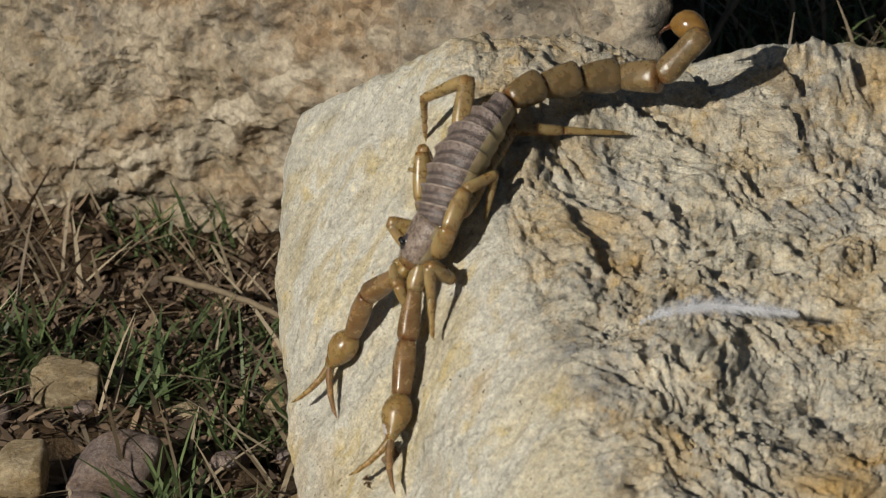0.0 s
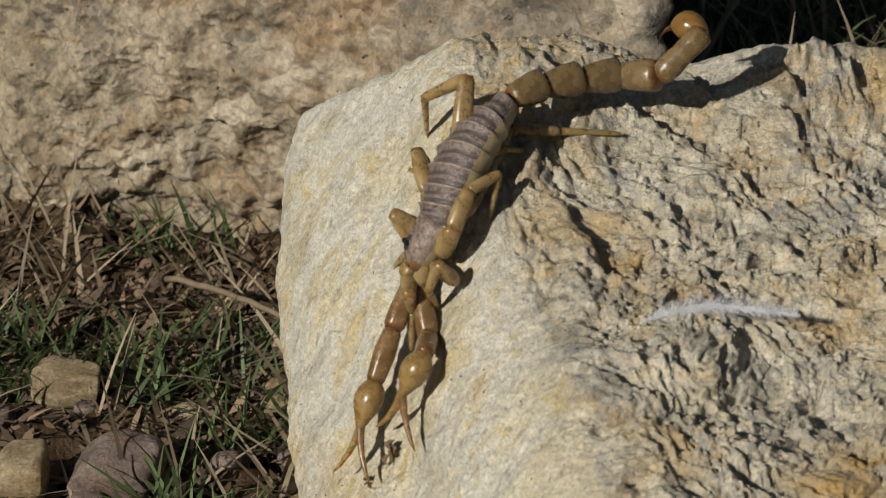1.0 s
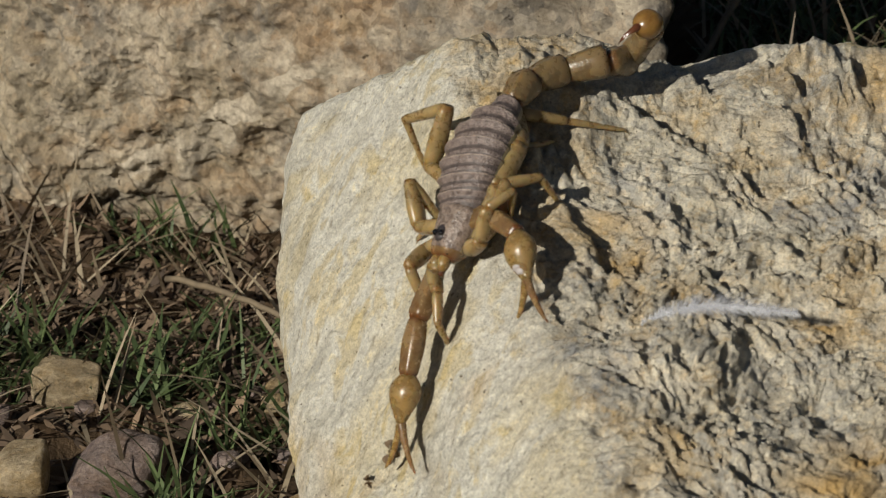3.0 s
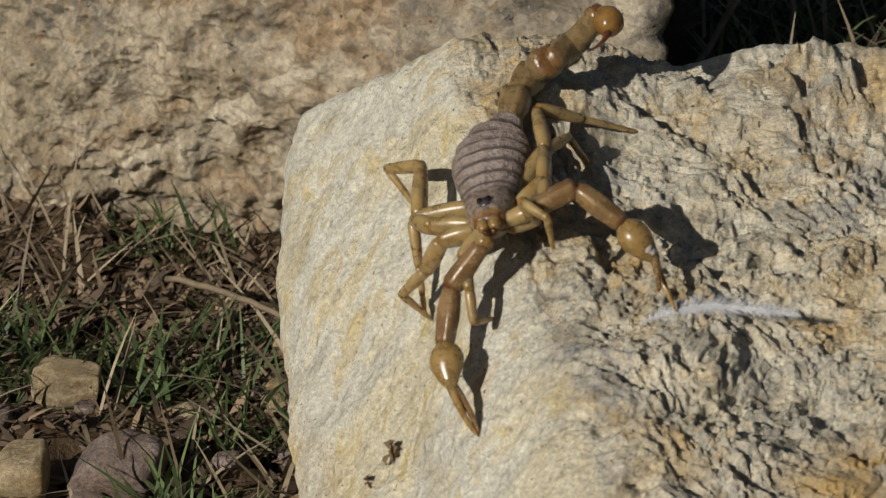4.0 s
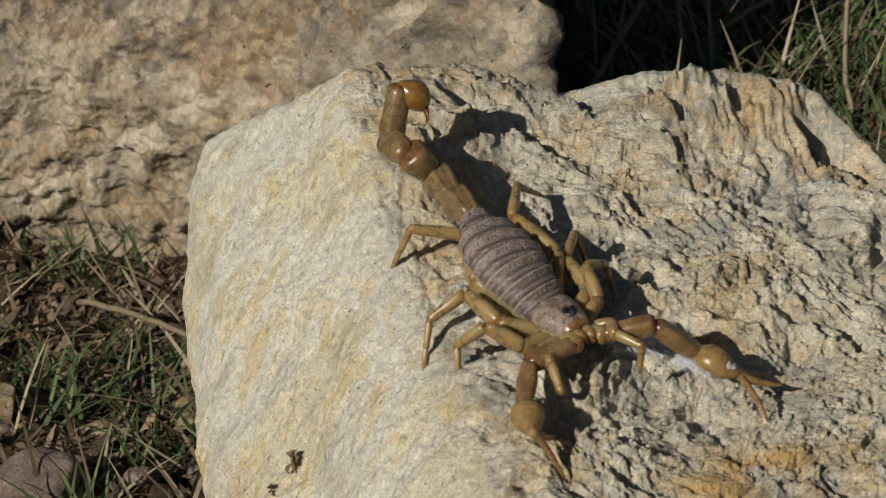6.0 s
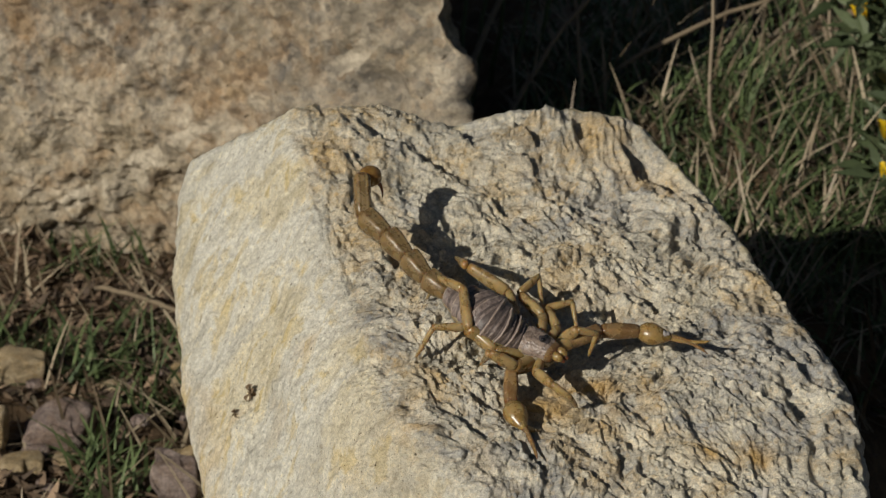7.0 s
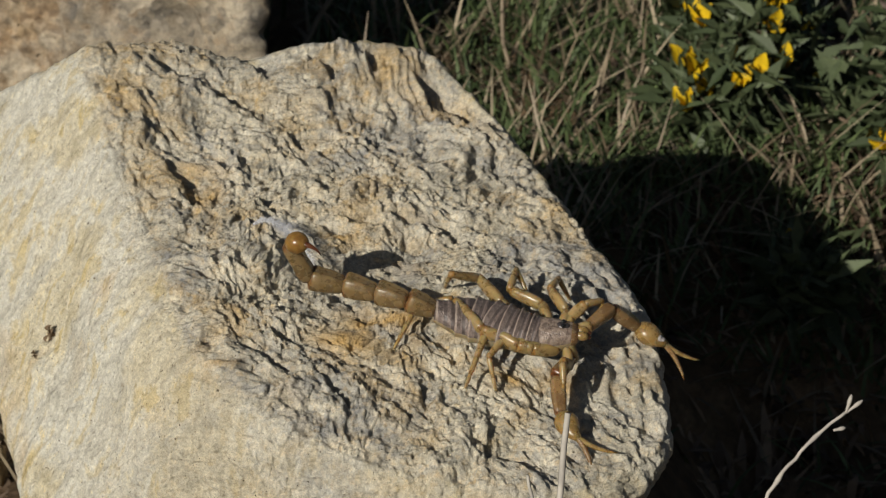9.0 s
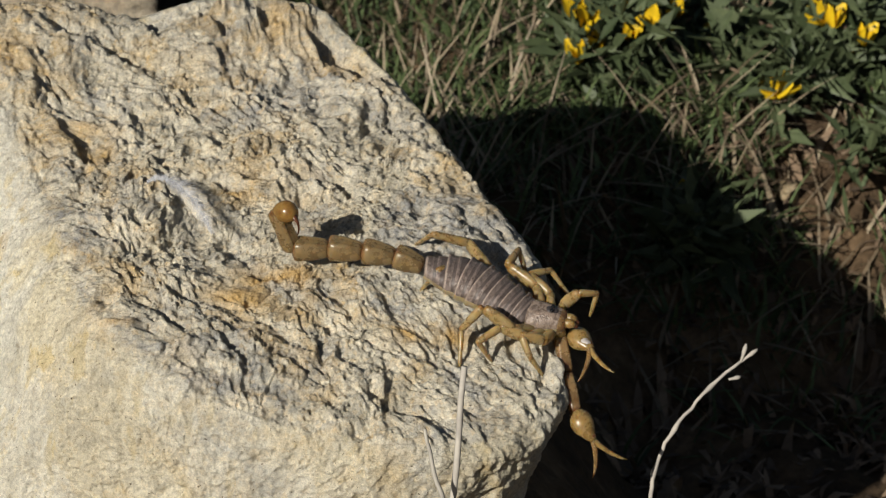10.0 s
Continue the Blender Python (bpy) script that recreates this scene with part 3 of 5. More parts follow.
part("side_stem", tube(arc((0.0655, -0.1236, 0.078), (0.0625, -0.121, 0.0915), (-0.0004, 0, 0), 8), np.linspace(0.0005, 0.0003, 8), 6, 0.0001, 9), TWIG, stalk)


def flower_mesh():
    """A pea-like yellow flower: a raised standard, two wings and a keel, opening along +y."""
    bm = bmesh.new()
    for tilt, roll, ln, wd in ((0.9, 0.0, 1.0, 0.62), (0.25, 0.75, 0.9, 0.34), (0.25, -0.75, 0.9, 0.34), (-0.05, 0.0, 0.95, 0.26)):
        m = Matrix.Rotation(roll, 4, "Y") @ Matrix.Rotation(tilt, 4, "X")
        rows = []
        for k in range(6):
            u = k / 5
            w = wd * math.sin(math.pi * min(0.12 + 0.8 * u, 0.97)) * 0.5
            rows.append([bm.verts.new(m @ Vector((x * w, u * ln, 0.10 * math.cos(x * 1.5) + 0.18 * u * u))) for x in (-1, -0.4, 0.4, 1)])
        for a, b in zip(rows, rows[1:]):
            for i in range(3):
                bm.faces.new((a[i], a[i + 1], b[i + 1], b[i]))
    for v in bm.verts:
        v.co *= 0.0076
    return bm


def leaf_cloud(points, rng_l, size):
    """Pointed leaves set round the points, as arrays."""
    n = len(points)
    d = rng_l.normal(size=(n, 3)) * np.array([1, 1, 0.7]) + np.array([0, 0, 0.5])
    d /= np.linalg.norm(d, axis=1)[:, None]
    side_l = np.cross(d, rng_l.normal(size=(n, 3)))
    side_l /= np.linalg.norm(side_l, axis=1)[:, None]
    ln = rng_l.uniform(0.6, 1.3, n)[:, None] * size
    droop = np.array([0, 0, -0.18]) * ln
    v = np.stack([points, points + d * ln * 0.45 + side_l * ln * 0.13, points + d * ln + droop, points + d * ln * 0.45 - side_l * ln * 0.13], 1).reshape(-1, 3)
    return v, np.arange(4 * n).reshape(-1, 4)


FLOWER = None


def shrub(label, x, y, spread, height, stems, flowers, seed):
    global FLOWER
    r = np.random.default_rng(seed)
    z = on_ground(x, y)
    root = tagged(new("flowering_shrub"), label, "shrub")
    root.location = (x, y, z)
    tips, leaves = [], []
    for k in range(stems):
        a = r.uniform(0, 2 * math.pi)
        out = spread * math.sqrt(r.uniform(0.05, 1))
        tip = np.array([math.cos(a) * out, math.sin(a) * out, height * r.uniform(0.55, 1.0)])
        line = [np.array(p) for p in arc((r.normal() * 0.004, r.normal() * 0.004, -0.002), tip, (0, 0, height * 0.12), 9)]
        part("branch", tube([tuple(p) for p in line], np.linspace(0.0010, 0.0005, 9), 5, 0.0006, seed + k), LITTER, root)
        tips += [line[-1], line[-3]]
        for p in line[2:]:
            leaves.append(p + r.normal(size=(9, 3)) * 0.0035)
    v, f = leaf_cloud(np.vstack(leaves), r, 0.0125)
    leaf = new("foliage", mesh_from("foliage", v, f, SHRUB, False))
    leaf.parent = root
    if FLOWER is None:
        bm = flower_mesh()
        FLOWER = bpy.data.meshes.new("flower")
        for face in bm.faces:
            face.smooth = True
        bm.to_mesh(FLOWER)
        bm.free()
        FLOWER.materials.append(PETAL)
    for k in range(flowers):
        p = tips[k % len(tips)] + r.normal(size=3) * 0.003 + np.array([0, 0, 0.003])
        ob = new("flower", FLOWER)
        ob.parent = root
        ob.matrix_local = Matrix.LocRotScale(p, Euler((r.uniform(0.0, 1.1), r.uniform(-0.5, 0.5), r.uniform(2.0, 4.4))), (1, 1, 1))
    return root


shrub("low gorse-like shrub with yellow flowers in the grass", 0.168, 0.247, 0.027, 0.027, 16, 16, 31)
shrub("low gorse-like shrub with yellow flowers in the grass", 0.226, 0.227, 0.031, 0.024, 24, 12, 32)
shrub("low gorse-like shrub with yellow flowers in the grass", 0.166, 0.279, 0.024, 0.036, 16, 26, 33)
shrub("low gorse-like shrub with yellow flowers in the grass", 0.155, 0.205, 0.016, 0.018, 10, 10, 38)
shrub("low gorse-like shrub with yellow flowers in the grass", 0.245, 0.260, 0.020, 0.026, 12, 9, 39)
shrub("grey-green shrub with few flowers over dead leaves", 0.251, 0.185, 0.041, 0.022, 22, 2, 34)
shrub("small green sprig with a yellow flower in the shade", 0.170, 0.150, 0.011, 0.012, 7, 1, 35)
shrub("grey-green shrub with few flowers over dead leaves", 0.274, 0.270, 0.046, 0.044, 24, 9, 36)
shrub("grey-green shrub with few flowers over dead leaves", 0.205, 0.210, 0.027, 0.016, 16, 3, 37)

# a white downy feather on the rock; it is pushed a little by the pincer
feather = tagged(new("feather"), "small white downy feather lying on the rock", "feather")
r_f = np.random.default_rng(9)
knots = np.array([(-9.5, -3.4, 0.2), (-10.0, -1.6, 0.5), (-9.2, 0.0, 0.9), (-6.5, 1.3, 1.3), (-2.0, 2.0, 1.5), (3.0, 1.7, 1.3), (8.0, 0.5, 0.8), (12.0, -0.6, 0.4)]) * 0.001
quill = np.array([[np.interp(u, np.linspace(0, 1, len(knots)), knots[:, i]) for i in range(3)] for u in np.linspace(0, 1, 48)])
part("quill", tube([tuple(p) for p in quill], np.linspace(0.00022, 0.00008, 48), 6), DOWN, feather)
v, f = [], []
for k in range(2600):
    u = r_f.uniform(0.04, 1.0)
    at = np.array([np.interp(u, np.linspace(0, 1, 48), quill[:, i]) for i in range(3)])
    i = min(46, max(1, int(u * 47)))
    way = quill[i + 1] - quill[i - 1]
    way = way / np.linalg.norm(way)
    reach = (0.0007 + 0.0036 * math.exp(-((u - 0.62) / 0.24) ** 2)) * r_f.uniform(0.3, 1.0)
    side_f = np.array([-way[1], way[0], 0]) * (1 if k % 2 else -0.75)
    tip = at + (side_f * r_f.uniform(0.3, 0.9) + way * r_f.uniform(0.3, 1.3)) * reach + np.array([0, 0, r_f.uniform(-0.0008, 0.0007)])
    mid = (at + tip) / 2 + r_f.normal(size=3) * 0.00012 + np.array([0, 0, 0.0003])
    w = np.array([0, 0, 0.00002]) + way * 0.00006
    b = len(v)
    v += [at - w, at + w, mid + w, mid - w, tip + w * 0.3, tip - w * 0.3]
    f += [(b, b + 1, b + 2, b + 3), (b + 3, b + 2, b + 4, b + 5)]
vane = new("vane", mesh_from("vane", v, f, DOWN))
vane.parent = feather
SLOPE = Vector(TOP).to_track_quat("Z", "Y").to_matrix().to_4x4()


def lying(x, y, z, turn, roll=0.0):
    return Matrix.Translation((x, y, z)) @ Matrix.Rotation(radians(20), 4, "X") @ Matrix.Rotation(radians(-8), 4, "Y") @ Matrix.Rotation(radians(turn), 4, "Z") @ Matrix.Rotation(radians(roll), 4, "X")


FEATHER_ROWS = [(0.0, lying(0.0200, -0.0115, 0.0944, 0)), (4.3, lying(0.0200, -0.0115, 0.0944, 0)), (4.6, lying(0.0232, -0.0130, 0.0942, -6)), (5.0, lying(0.0255, -0.0165, 0.0930, -12, 25)),
                (5.7, lying(0.0256, -0.0168, 0.0928, -20, 35)), (6.8, lying(0.0255, -0.0165, 0.0940, -40, 20)), (8.0, lying(0.0253, -0.0165, 0.0941, -55, 25)), (10.0, lying(0.0253, -0.0165, 0.0941, -60, 25))]

# a scrap of dry plant caught in the cleft of the smooth face
scrap = tagged(new("plant_scrap"), "brown scrap of dry plant caught in a cleft of the rock", "plant scrap")
r_s = np.random.default_rng(21)
for k in range(12):
    at = np.array((-0.0250, -0.0040, 0.0712)) if k < 8 else np.array((-0.0289, -0.0042, 0.0664))
    a = at + r_s.normal(size=3) * np.array([0.0003, 0.0004, 0.0007 if k < 8 else 0.0003])
    way = r_s.normal(size=3) * np.array([0.5, 0.5, 1.2])
    way = way / np.linalg.norm(way) * r_s.uniform(0.0010, 0.0022) * (1 if k < 8 else 0.6)
    across_s = np.cross(way, r_s.normal(size=3))
    across_s = across_s / np.linalg.norm(across_s) * r_s.uniform(0.0003, 0.0007)
    curl = np.cross(way, across_s)
    curl = curl / np.linalg.norm(curl) * 0.0004
    bm = bmesh.new()
    grid = []
    for u in np.linspace(0, 1, 6):
        w = math.sin(math.pi * (0.12 + 0.8 * u))
        grid.append([bm.verts.new(Vector(a + way * u + across_s * w * x + curl * (x * x * w + math.sin(3 * u)))) for x in (-1, -0.3, 0.4, 1)])
    for ga, gb in zip(grid, grid[1:]):
        for i in range(3):
            bm.faces.new((ga[i], ga[i + 1], gb[i + 1], gb[i]))
    bmesh.ops.solidify(bm, geom=bm.faces[:], thickness=0.00012)
    part("flake", bm, SCRAP, scrap)


# ---- the scorpion ----
def chitin(name, base, dark, rough=0.3, sss=0.25, bumpy=0.15, scale=1.0, joint=None, granules=0.0):
    m, nt, sh = material(name, rough, 0.5)
    v = coords(nt)
    a = grain(nt, v, 520 * scale, 6, 0.65)
    b = grain(nt, v, 3200, 4, 0.6)
    c = ramp(nt, a, [(0.34, dark), (0.52, base), (0.72, tuple(min(1, k * 1.3) for k in base))])
    if joint:
        tc = nt.nodes.new("ShaderNodeTexCoord")
        sep = nt.nodes.new("ShaderNodeSeparateXYZ")
        nt.links.new(tc.outputs["Generated"], sep.inputs["Vector"])
        ends = ramp(nt, sep.outputs["Y"], [(0.02, joint), (0.10, (1, 1, 1)), (0.88, (1, 1, 1)), (0.97, joint)])
        c = blend(nt, 0.9, c, ends, "MULTIPLY")
    fleck = ramp(nt, b, [(0.3, (0.7, 0.7, 0.7)), (0.6, (1.08, 1.08, 1.08))])
    c = blend(nt, min(0.8, bumpy * 0.7), c, fleck, "MULTIPLY")
    nt.links.new(c, sh.inputs["Base Color"])
    shine = nt.nodes.new("ShaderNodeMapRange")
    shine.inputs["To Min"].default_value, shine.inputs["To Max"].default_value = rough * 0.7, rough * 1.5
    nt.links.new(a, shine.inputs["Value"])
    nt.links.new(shine.outputs["Result"], sh.inputs["Roughness"])
    sh.inputs["Subsurface Weight"].default_value = sss
    sh.inputs["Subsurface Radius"].default_value = (1.0, 0.6, 0.25)
    sh.inputs["Subsurface Scale"].default_value = 0.0028
    sh.inputs["Transmission Weight"].default_value = 0.25 if sss > 0.35 else 0.0
    relief = [(a, bumpy * 0.7, 0.0004), (b, bumpy * 0.8, 0.00014)]
    if granules:
        vor = nt.nodes.new("ShaderNodeTexVoronoi")
        vor.inputs["Scale"].default_value = 2600
        nt.links.new(v, vor.inputs["Vector"])
        relief.append((vor.outputs["Distance"], -granules if granules < 0 else granules, 0.0003))
    bump(nt, sh, relief)
    return m


RED = (0.62, 0.36, 0.24)
AMBER = chitin("amber_chitin", (0.315, 0.210, 0.080), (0.22, 0.135, 0.046), 0.25, 0.65, 0.2)
LEG = chitin("pale_amber_chitin", (0.35, 0.250, 0.112), (0.235, 0.158, 0.066), 0.26, 0.65, 0.15, joint=(0.82, 0.66, 0.5))
RUSSET = chitin("russet_chitin", (0.26, 0.165, 0.076), (0.16, 0.085, 0.034), 0.24, 0.55, 0.25, 0.8, joint=RED)
OLIVE = chitin("olive_chitin", (0.225, 0.155, 0.072), (0.135, 0.090, 0.040), 0.25, 0.50, 0.35, 0.9, joint=(0.85, 0.58, 0.42))
PLATE = chitin("grey_brown_plate", (0.20, 0.155, 0.135), (0.085, 0.064, 0.056), 0.34, 0.03, 0.8, 2.4, granules=0.45)
PALE_EDGE = chitin("pale_plate_edge", (0.29, 0.228, 0.19), (0.17, 0.132, 0.11), 0.38, 0.05, 0.7, 2.0, granules=0.35)
MEMBRANE = chitin("straw_membrane", (0.36, 0.29, 0.17), (0.23, 0.175, 0.095), 0.3, 0.5, 0.3)
HEAD = chitin("head_plate", (0.23, 0.175, 0.14), (0.085, 0.062, 0.052), 0.25, 0.05, 0.7, 1.8, granules=0.3)
BULB = chitin("dark_amber_bulb", (0.27, 0.15, 0.040), (0.19, 0.095, 0.024), 0.2, 0.45, 0.12)
# shade of the grooves between plates, painted as a darker chitin
GROOVE_SHADE = chitin("painted_groove_shade", (0.10, 0.078, 0.07), (0.05, 0.038, 0.034), 0.4, 0.0, 0.6, 2.0)
MOUND = chitin("dark_eye_mound", (0.05, 0.042, 0.042), (0.02, 0.018, 0.018), 0.22, 0.0, 0.4)
FANG = chitin("dark_fang", (0.10, 0.035, 0.015), (0.04, 0.012, 0.006), 0.2, 0.0)
EYE, _, eye_shader = material("black_eye", 0.08, 0.8)
eye_shader.inputs["Base Color"].default_value = (0.006, 0.006, 0.007, 1)

MM = 0.001


def loft(rings, n=18, square=0.0, keels=0.0):
    """A closed limb along +y in millimetres. rings: (y, half-width, half-height, lift, shift). square: 0 round to 1 boxy; keels: height of ridges on the upper edges."""
    bm = bmesh.new()
    loops = []
    for y, rx, rz, lift, shift in rings:
        loop = []
        for k in range(n):
            a = 2 * math.pi * k / n
            c, s = math.cos(a), math.sin(a)
            e = 1.0 - 0.45 * square
            x = math.copysign(abs(c) ** e, c) * rx + shift
            z = math.copysign(abs(s) ** e, s) * rz + lift
            if keels and s > 0.3 and abs(abs(c) - 0.55) < 0.2:
                z += keels * rz
            loop.append(bm.verts.new((x * MM, y * MM, z * MM)))
        loops.append(loop)
    for a, b in zip(loops, loops[1:]):
        for k in range(n):
            bm.faces.new((a[k], a[(k + 1) % n], b[(k + 1) % n], b[k]))
    bm.faces.new(list(reversed(loops[0])))
    bm.faces.new(loops[-1])
    bmesh.ops.recalc_face_normals(bm, faces=bm.faces)
    return bm


scorpion = tagged(new("scorpion"), "yellow scorpion with grey-brown back plates walking on the rock", "scorpion")


def limb(length, r0, r1, swell_at=0.45, fat=1.2, tall=1.0):
    """Rings of a limb segment: narrow joint, swelling, narrow joint."""
    out = []
    for k in range(11):
        u = k / 10
        r = r0 + (r1 - r0) * u
        bulge = 1 + (fat - 1) * math.exp(-((u - swell_at) / 0.32) ** 2)
        end = min(1.0, 0.78 + 3.0 * min(u, 1 - u))
        out.append((length * u, r * bulge * end, r * bulge * end * tall, 0, 0))
    return out


# back: seven plates, each a closed body ring with a dark plate above and pale skin at the flanks
PLATES = [(2.3, 3.9, 4.4, 3.0), (2.6, 4.4, 5.0, 3.2), (2.9, 4.9, 5.5, 3.4), (3.2, 5.4, 5.7, 3.5), (3.4, 5.6, 5.5, 3.5), (3.5, 5.4, 4.6, 3.3), (3.9, 4.5, 2.4, 2.9)]


def back_plate(k):
    length, w0, w1, h = PLATES[k]
    h1 = PLATES[k + 1][3] if k < 6 else 1.9
    n = 40
    bm = bmesh.new()
    loops = []
    steps = [(-0.25, 0.93, -0.34), (0.0, 0.965, -0.20), (0.22, 0.975, -0.14), (0.34, 0.985, 0.12), (0.42, 0.985, -0.12), (0.60, 0.99, -0.04), (0.80, 1.01, 0.10), (0.90, 1.025, 0.40), (0.98, 1.025, 0.42), (1.03, 1.0, 0.05), (1.08, 0.93, -0.34)]
    for u, grow, lift in steps:
        uc = min(max(u, 0), 1)
        w, hh = w0 + (w1 - w0) * uc, h + (h1 - h) * uc
        loop = []
        for i in range(n):
            a = 2 * math.pi * i / n
            c, s = math.cos(a), math.sin(a)
            x = math.copysign(abs(c) ** 0.85, c) * w * grow
            z = math.copysign(abs(s) ** 0.9, s) * hh * grow - hh
            if s > 0.15:
                z += lift * (0.5 + 0.5 * s) + (0.10 * math.exp(-((abs(c) - 0.42) / 0.08) ** 2) + 0.12 * math.exp(-(c / 0.07) ** 2)) * (0.4 + uc)
            loop.append(bm.verts.new((x * MM, -u * length * MM, z * MM)))
        loops.append(loop)
    for j, (a, b) in enumerate(zip(loops, loops[1:])):
        for i in range(n):
            f = bm.faces.new((a[i], a[(i + 1) % n], b[(i + 1) % n], b[i]))
            s = math.sin(2 * math.pi * (i + 0.5) / n)
            # 3: low bands of the plate, coloured dark for the shade in them
            f.material_index = 1 if s < 0.06 else (2 if j in (7, 8) else 3 if j in (0, 1, 4, 9) else 0)
    bm.faces.new(loops[0])
    bm.faces.new(list(reversed(loops[-1])))
    bmesh.ops.recalc_face_normals(bm, faces=bm.faces)
    return part("back_plate", bm, (PLATE, MEMBRANE, PALE_EDGE, GROOVE_SHADE), scorpion, "grey-brown ridged plate with a pale hind edge")


plates = [back_plate(k) for k in range(7)]

# head shield with eyes and jaws; its origin is the hind edge, forward is +y
bm = loft([(-0.6, 3.3, 2.5, -2.7, 0), (0.0, 3.7, 2.8, -2.8, 0), (1.5, 3.7, 2.8, -2.75, 0), (3.2, 3.4, 2.65, -2.6, 0), (4.6, 3.0, 2.5, -2.45, 0), (6.0, 2.6, 2.1, -2.3, 0), (7.1, 2.2, 1.5, -2.1, 0), (7.5, 1.7, 0.9, -2.2, 0)], 32, 0.4)
for v in bm.verts:
    x, y, z = v.co / MM
    if z > -1.6:
        z += 0.55 * math.exp(-((y - 3.9) / 1.1) ** 2 - (x / 0.9) ** 2) - 0.35 * math.exp(-((y - 1.6) / 1.2) ** 2 - (x / 0.4) ** 2)
        z += 0.22 * math.exp(-((abs(x) - 1.5) / 0.28) ** 2)
        v.co.z = z * MM
for f in bm.faces:
    c = f.calc_center_median() / MM
    f.material_index = 1 if c.y > 6.2 else 2 if c.z < -2.4 else 0
head = part("head_shield", bm, (HEAD, RUSSET, MEMBRANE), scorpion, "brown head shield with low ridges")


def ball(radius, at, stretch=(1, 1, 1), sub=2):
    bm = bmesh.new()
    bmesh.ops.create_icosphere(bm, subdivisions=sub, radius=radius * MM)
    for v in bm.verts:
        v.co = Vector((v.co.x * stretch[0] + at[0] * MM, v.co.y * stretch[1] + at[1] * MM, v.co.z * stretch[2] + at[2] * MM))
    return bm


part("eye_mound", ball(1.0, (0, 4.1, 0.02), (1.1, 1.4, 0.55)), MOUND, head, "dark mound under the eyes")
for side in (-1, 1):
    part("eye", ball(0.5, (side * 0.62, 4.2, 0.46)), EYE, head, "glossy black eye")
    part("side_eye", ball(0.17, (side * 1.75, 6.9, -0.95), sub=1), EYE, head, "tiny black eye")
    jaw = part("jaw", ball(1.0, (side * 0.85, 8.0, -1.6), (0.95, 1.45, 1.0), 3), AMBER, head, "orange-brown jaw with a dark tip")
    part("fang", ball(0.55, (side * 0.6, 9.2, -2.0), (0.85, 1.5, 1.0)), FANG, jaw, "dark red fang")
part("belly", loft([(-3.0, 2.6, 1.2, -4.7, 0), (0.0, 3.1, 1.5, -4.9, 0), (3.0, 2.8, 1.4, -4.7, 0), (6.0, 1.8, 1.0, -4.1, 0), (7.4, 0.9, 0.5, -3.6, 0)], 20), MEMBRANE, head, "pale underside of the head")

# tail: five ringed segments and the sting
TAIL = [6.0, 6.6, 6.9, 7.2, 9.5]
TAIL_R = [(1.9, 2.15), (1.95, 2.2), (2.0, 2.2), (2.0, 2.15), (1.9, 1.65)]
tail_parts = []
for k, length in enumerate(TAIL):
    r0, r1 = TAIL_R[k]
    bm = loft([(-0.3, r0 * 0.45, r0 * 0.45, 0, 0), (0.1, r0 * 0.76, r0 * 0.74, 0, 0), (0.6, r0 * 0.92, r0 * 0.90, 0, 0), (length * 0.25, r0 * 1.02, r0 * 1.00, 0, 0), (length * 0.5, r1 * 1.06, r1 * 1.04, 0.05, 0), (length * 0.72, r1 * 1.10, r1 * 1.09, 0.1, 0),
               (length * 0.88, r1 * 1.10, r1 * 1.12, 0.14, 0), (length * 0.95, r1 * 1.0, r1 * 1.02, 0.1, 0), (length * 0.985, r1 * 0.80, r1 * 0.82, 0.03, 0), (length * 1.02, r1 * 0.5, r1 * 0.5, 0, 0)], 48, 0.40, 0.12)
    tail_parts.append(part("tail_segment", bm, OLIVE, scorpion, "olive-brown ringed tail segment"))
bm = loft([(-0.2, 0.7, 0.7, 0, 0), (0.4, 1.2, 1.2, 0, 0), (1.2, 1.75, 1.75, 0, 0), (2.2, 2.2, 2.2, 0, 0), (3.2, 2.3, 2.3, 0, 0), (4.2, 2.05, 2.05, 0, 0), (5.0, 1.5, 1.5, -0.2, 0), (5.5, 0.9, 0.9, -0.5, 0)], 24)
telson = part("telson", bm, BULB, scorpion, "glossy amber bulb of the tail")
bm = loft([(4.8, 0.85, 0.85, -0.6, 0), (5.6, 0.6, 0.6, -1.1, 0), (6.2, 0.42, 0.42, -1.9, 0), (6.5, 0.3, 0.3, -2.9, 0), (6.4, 0.2, 0.2, -3.8, 0), (6.0, 0.05, 0.05, -4.7, 0)], 12)
part("sting", bm, FANG, telson, "dark curved sting")

# pincers
ARM = (3.6, 7.7, 8.4, 6.4, 8.2)


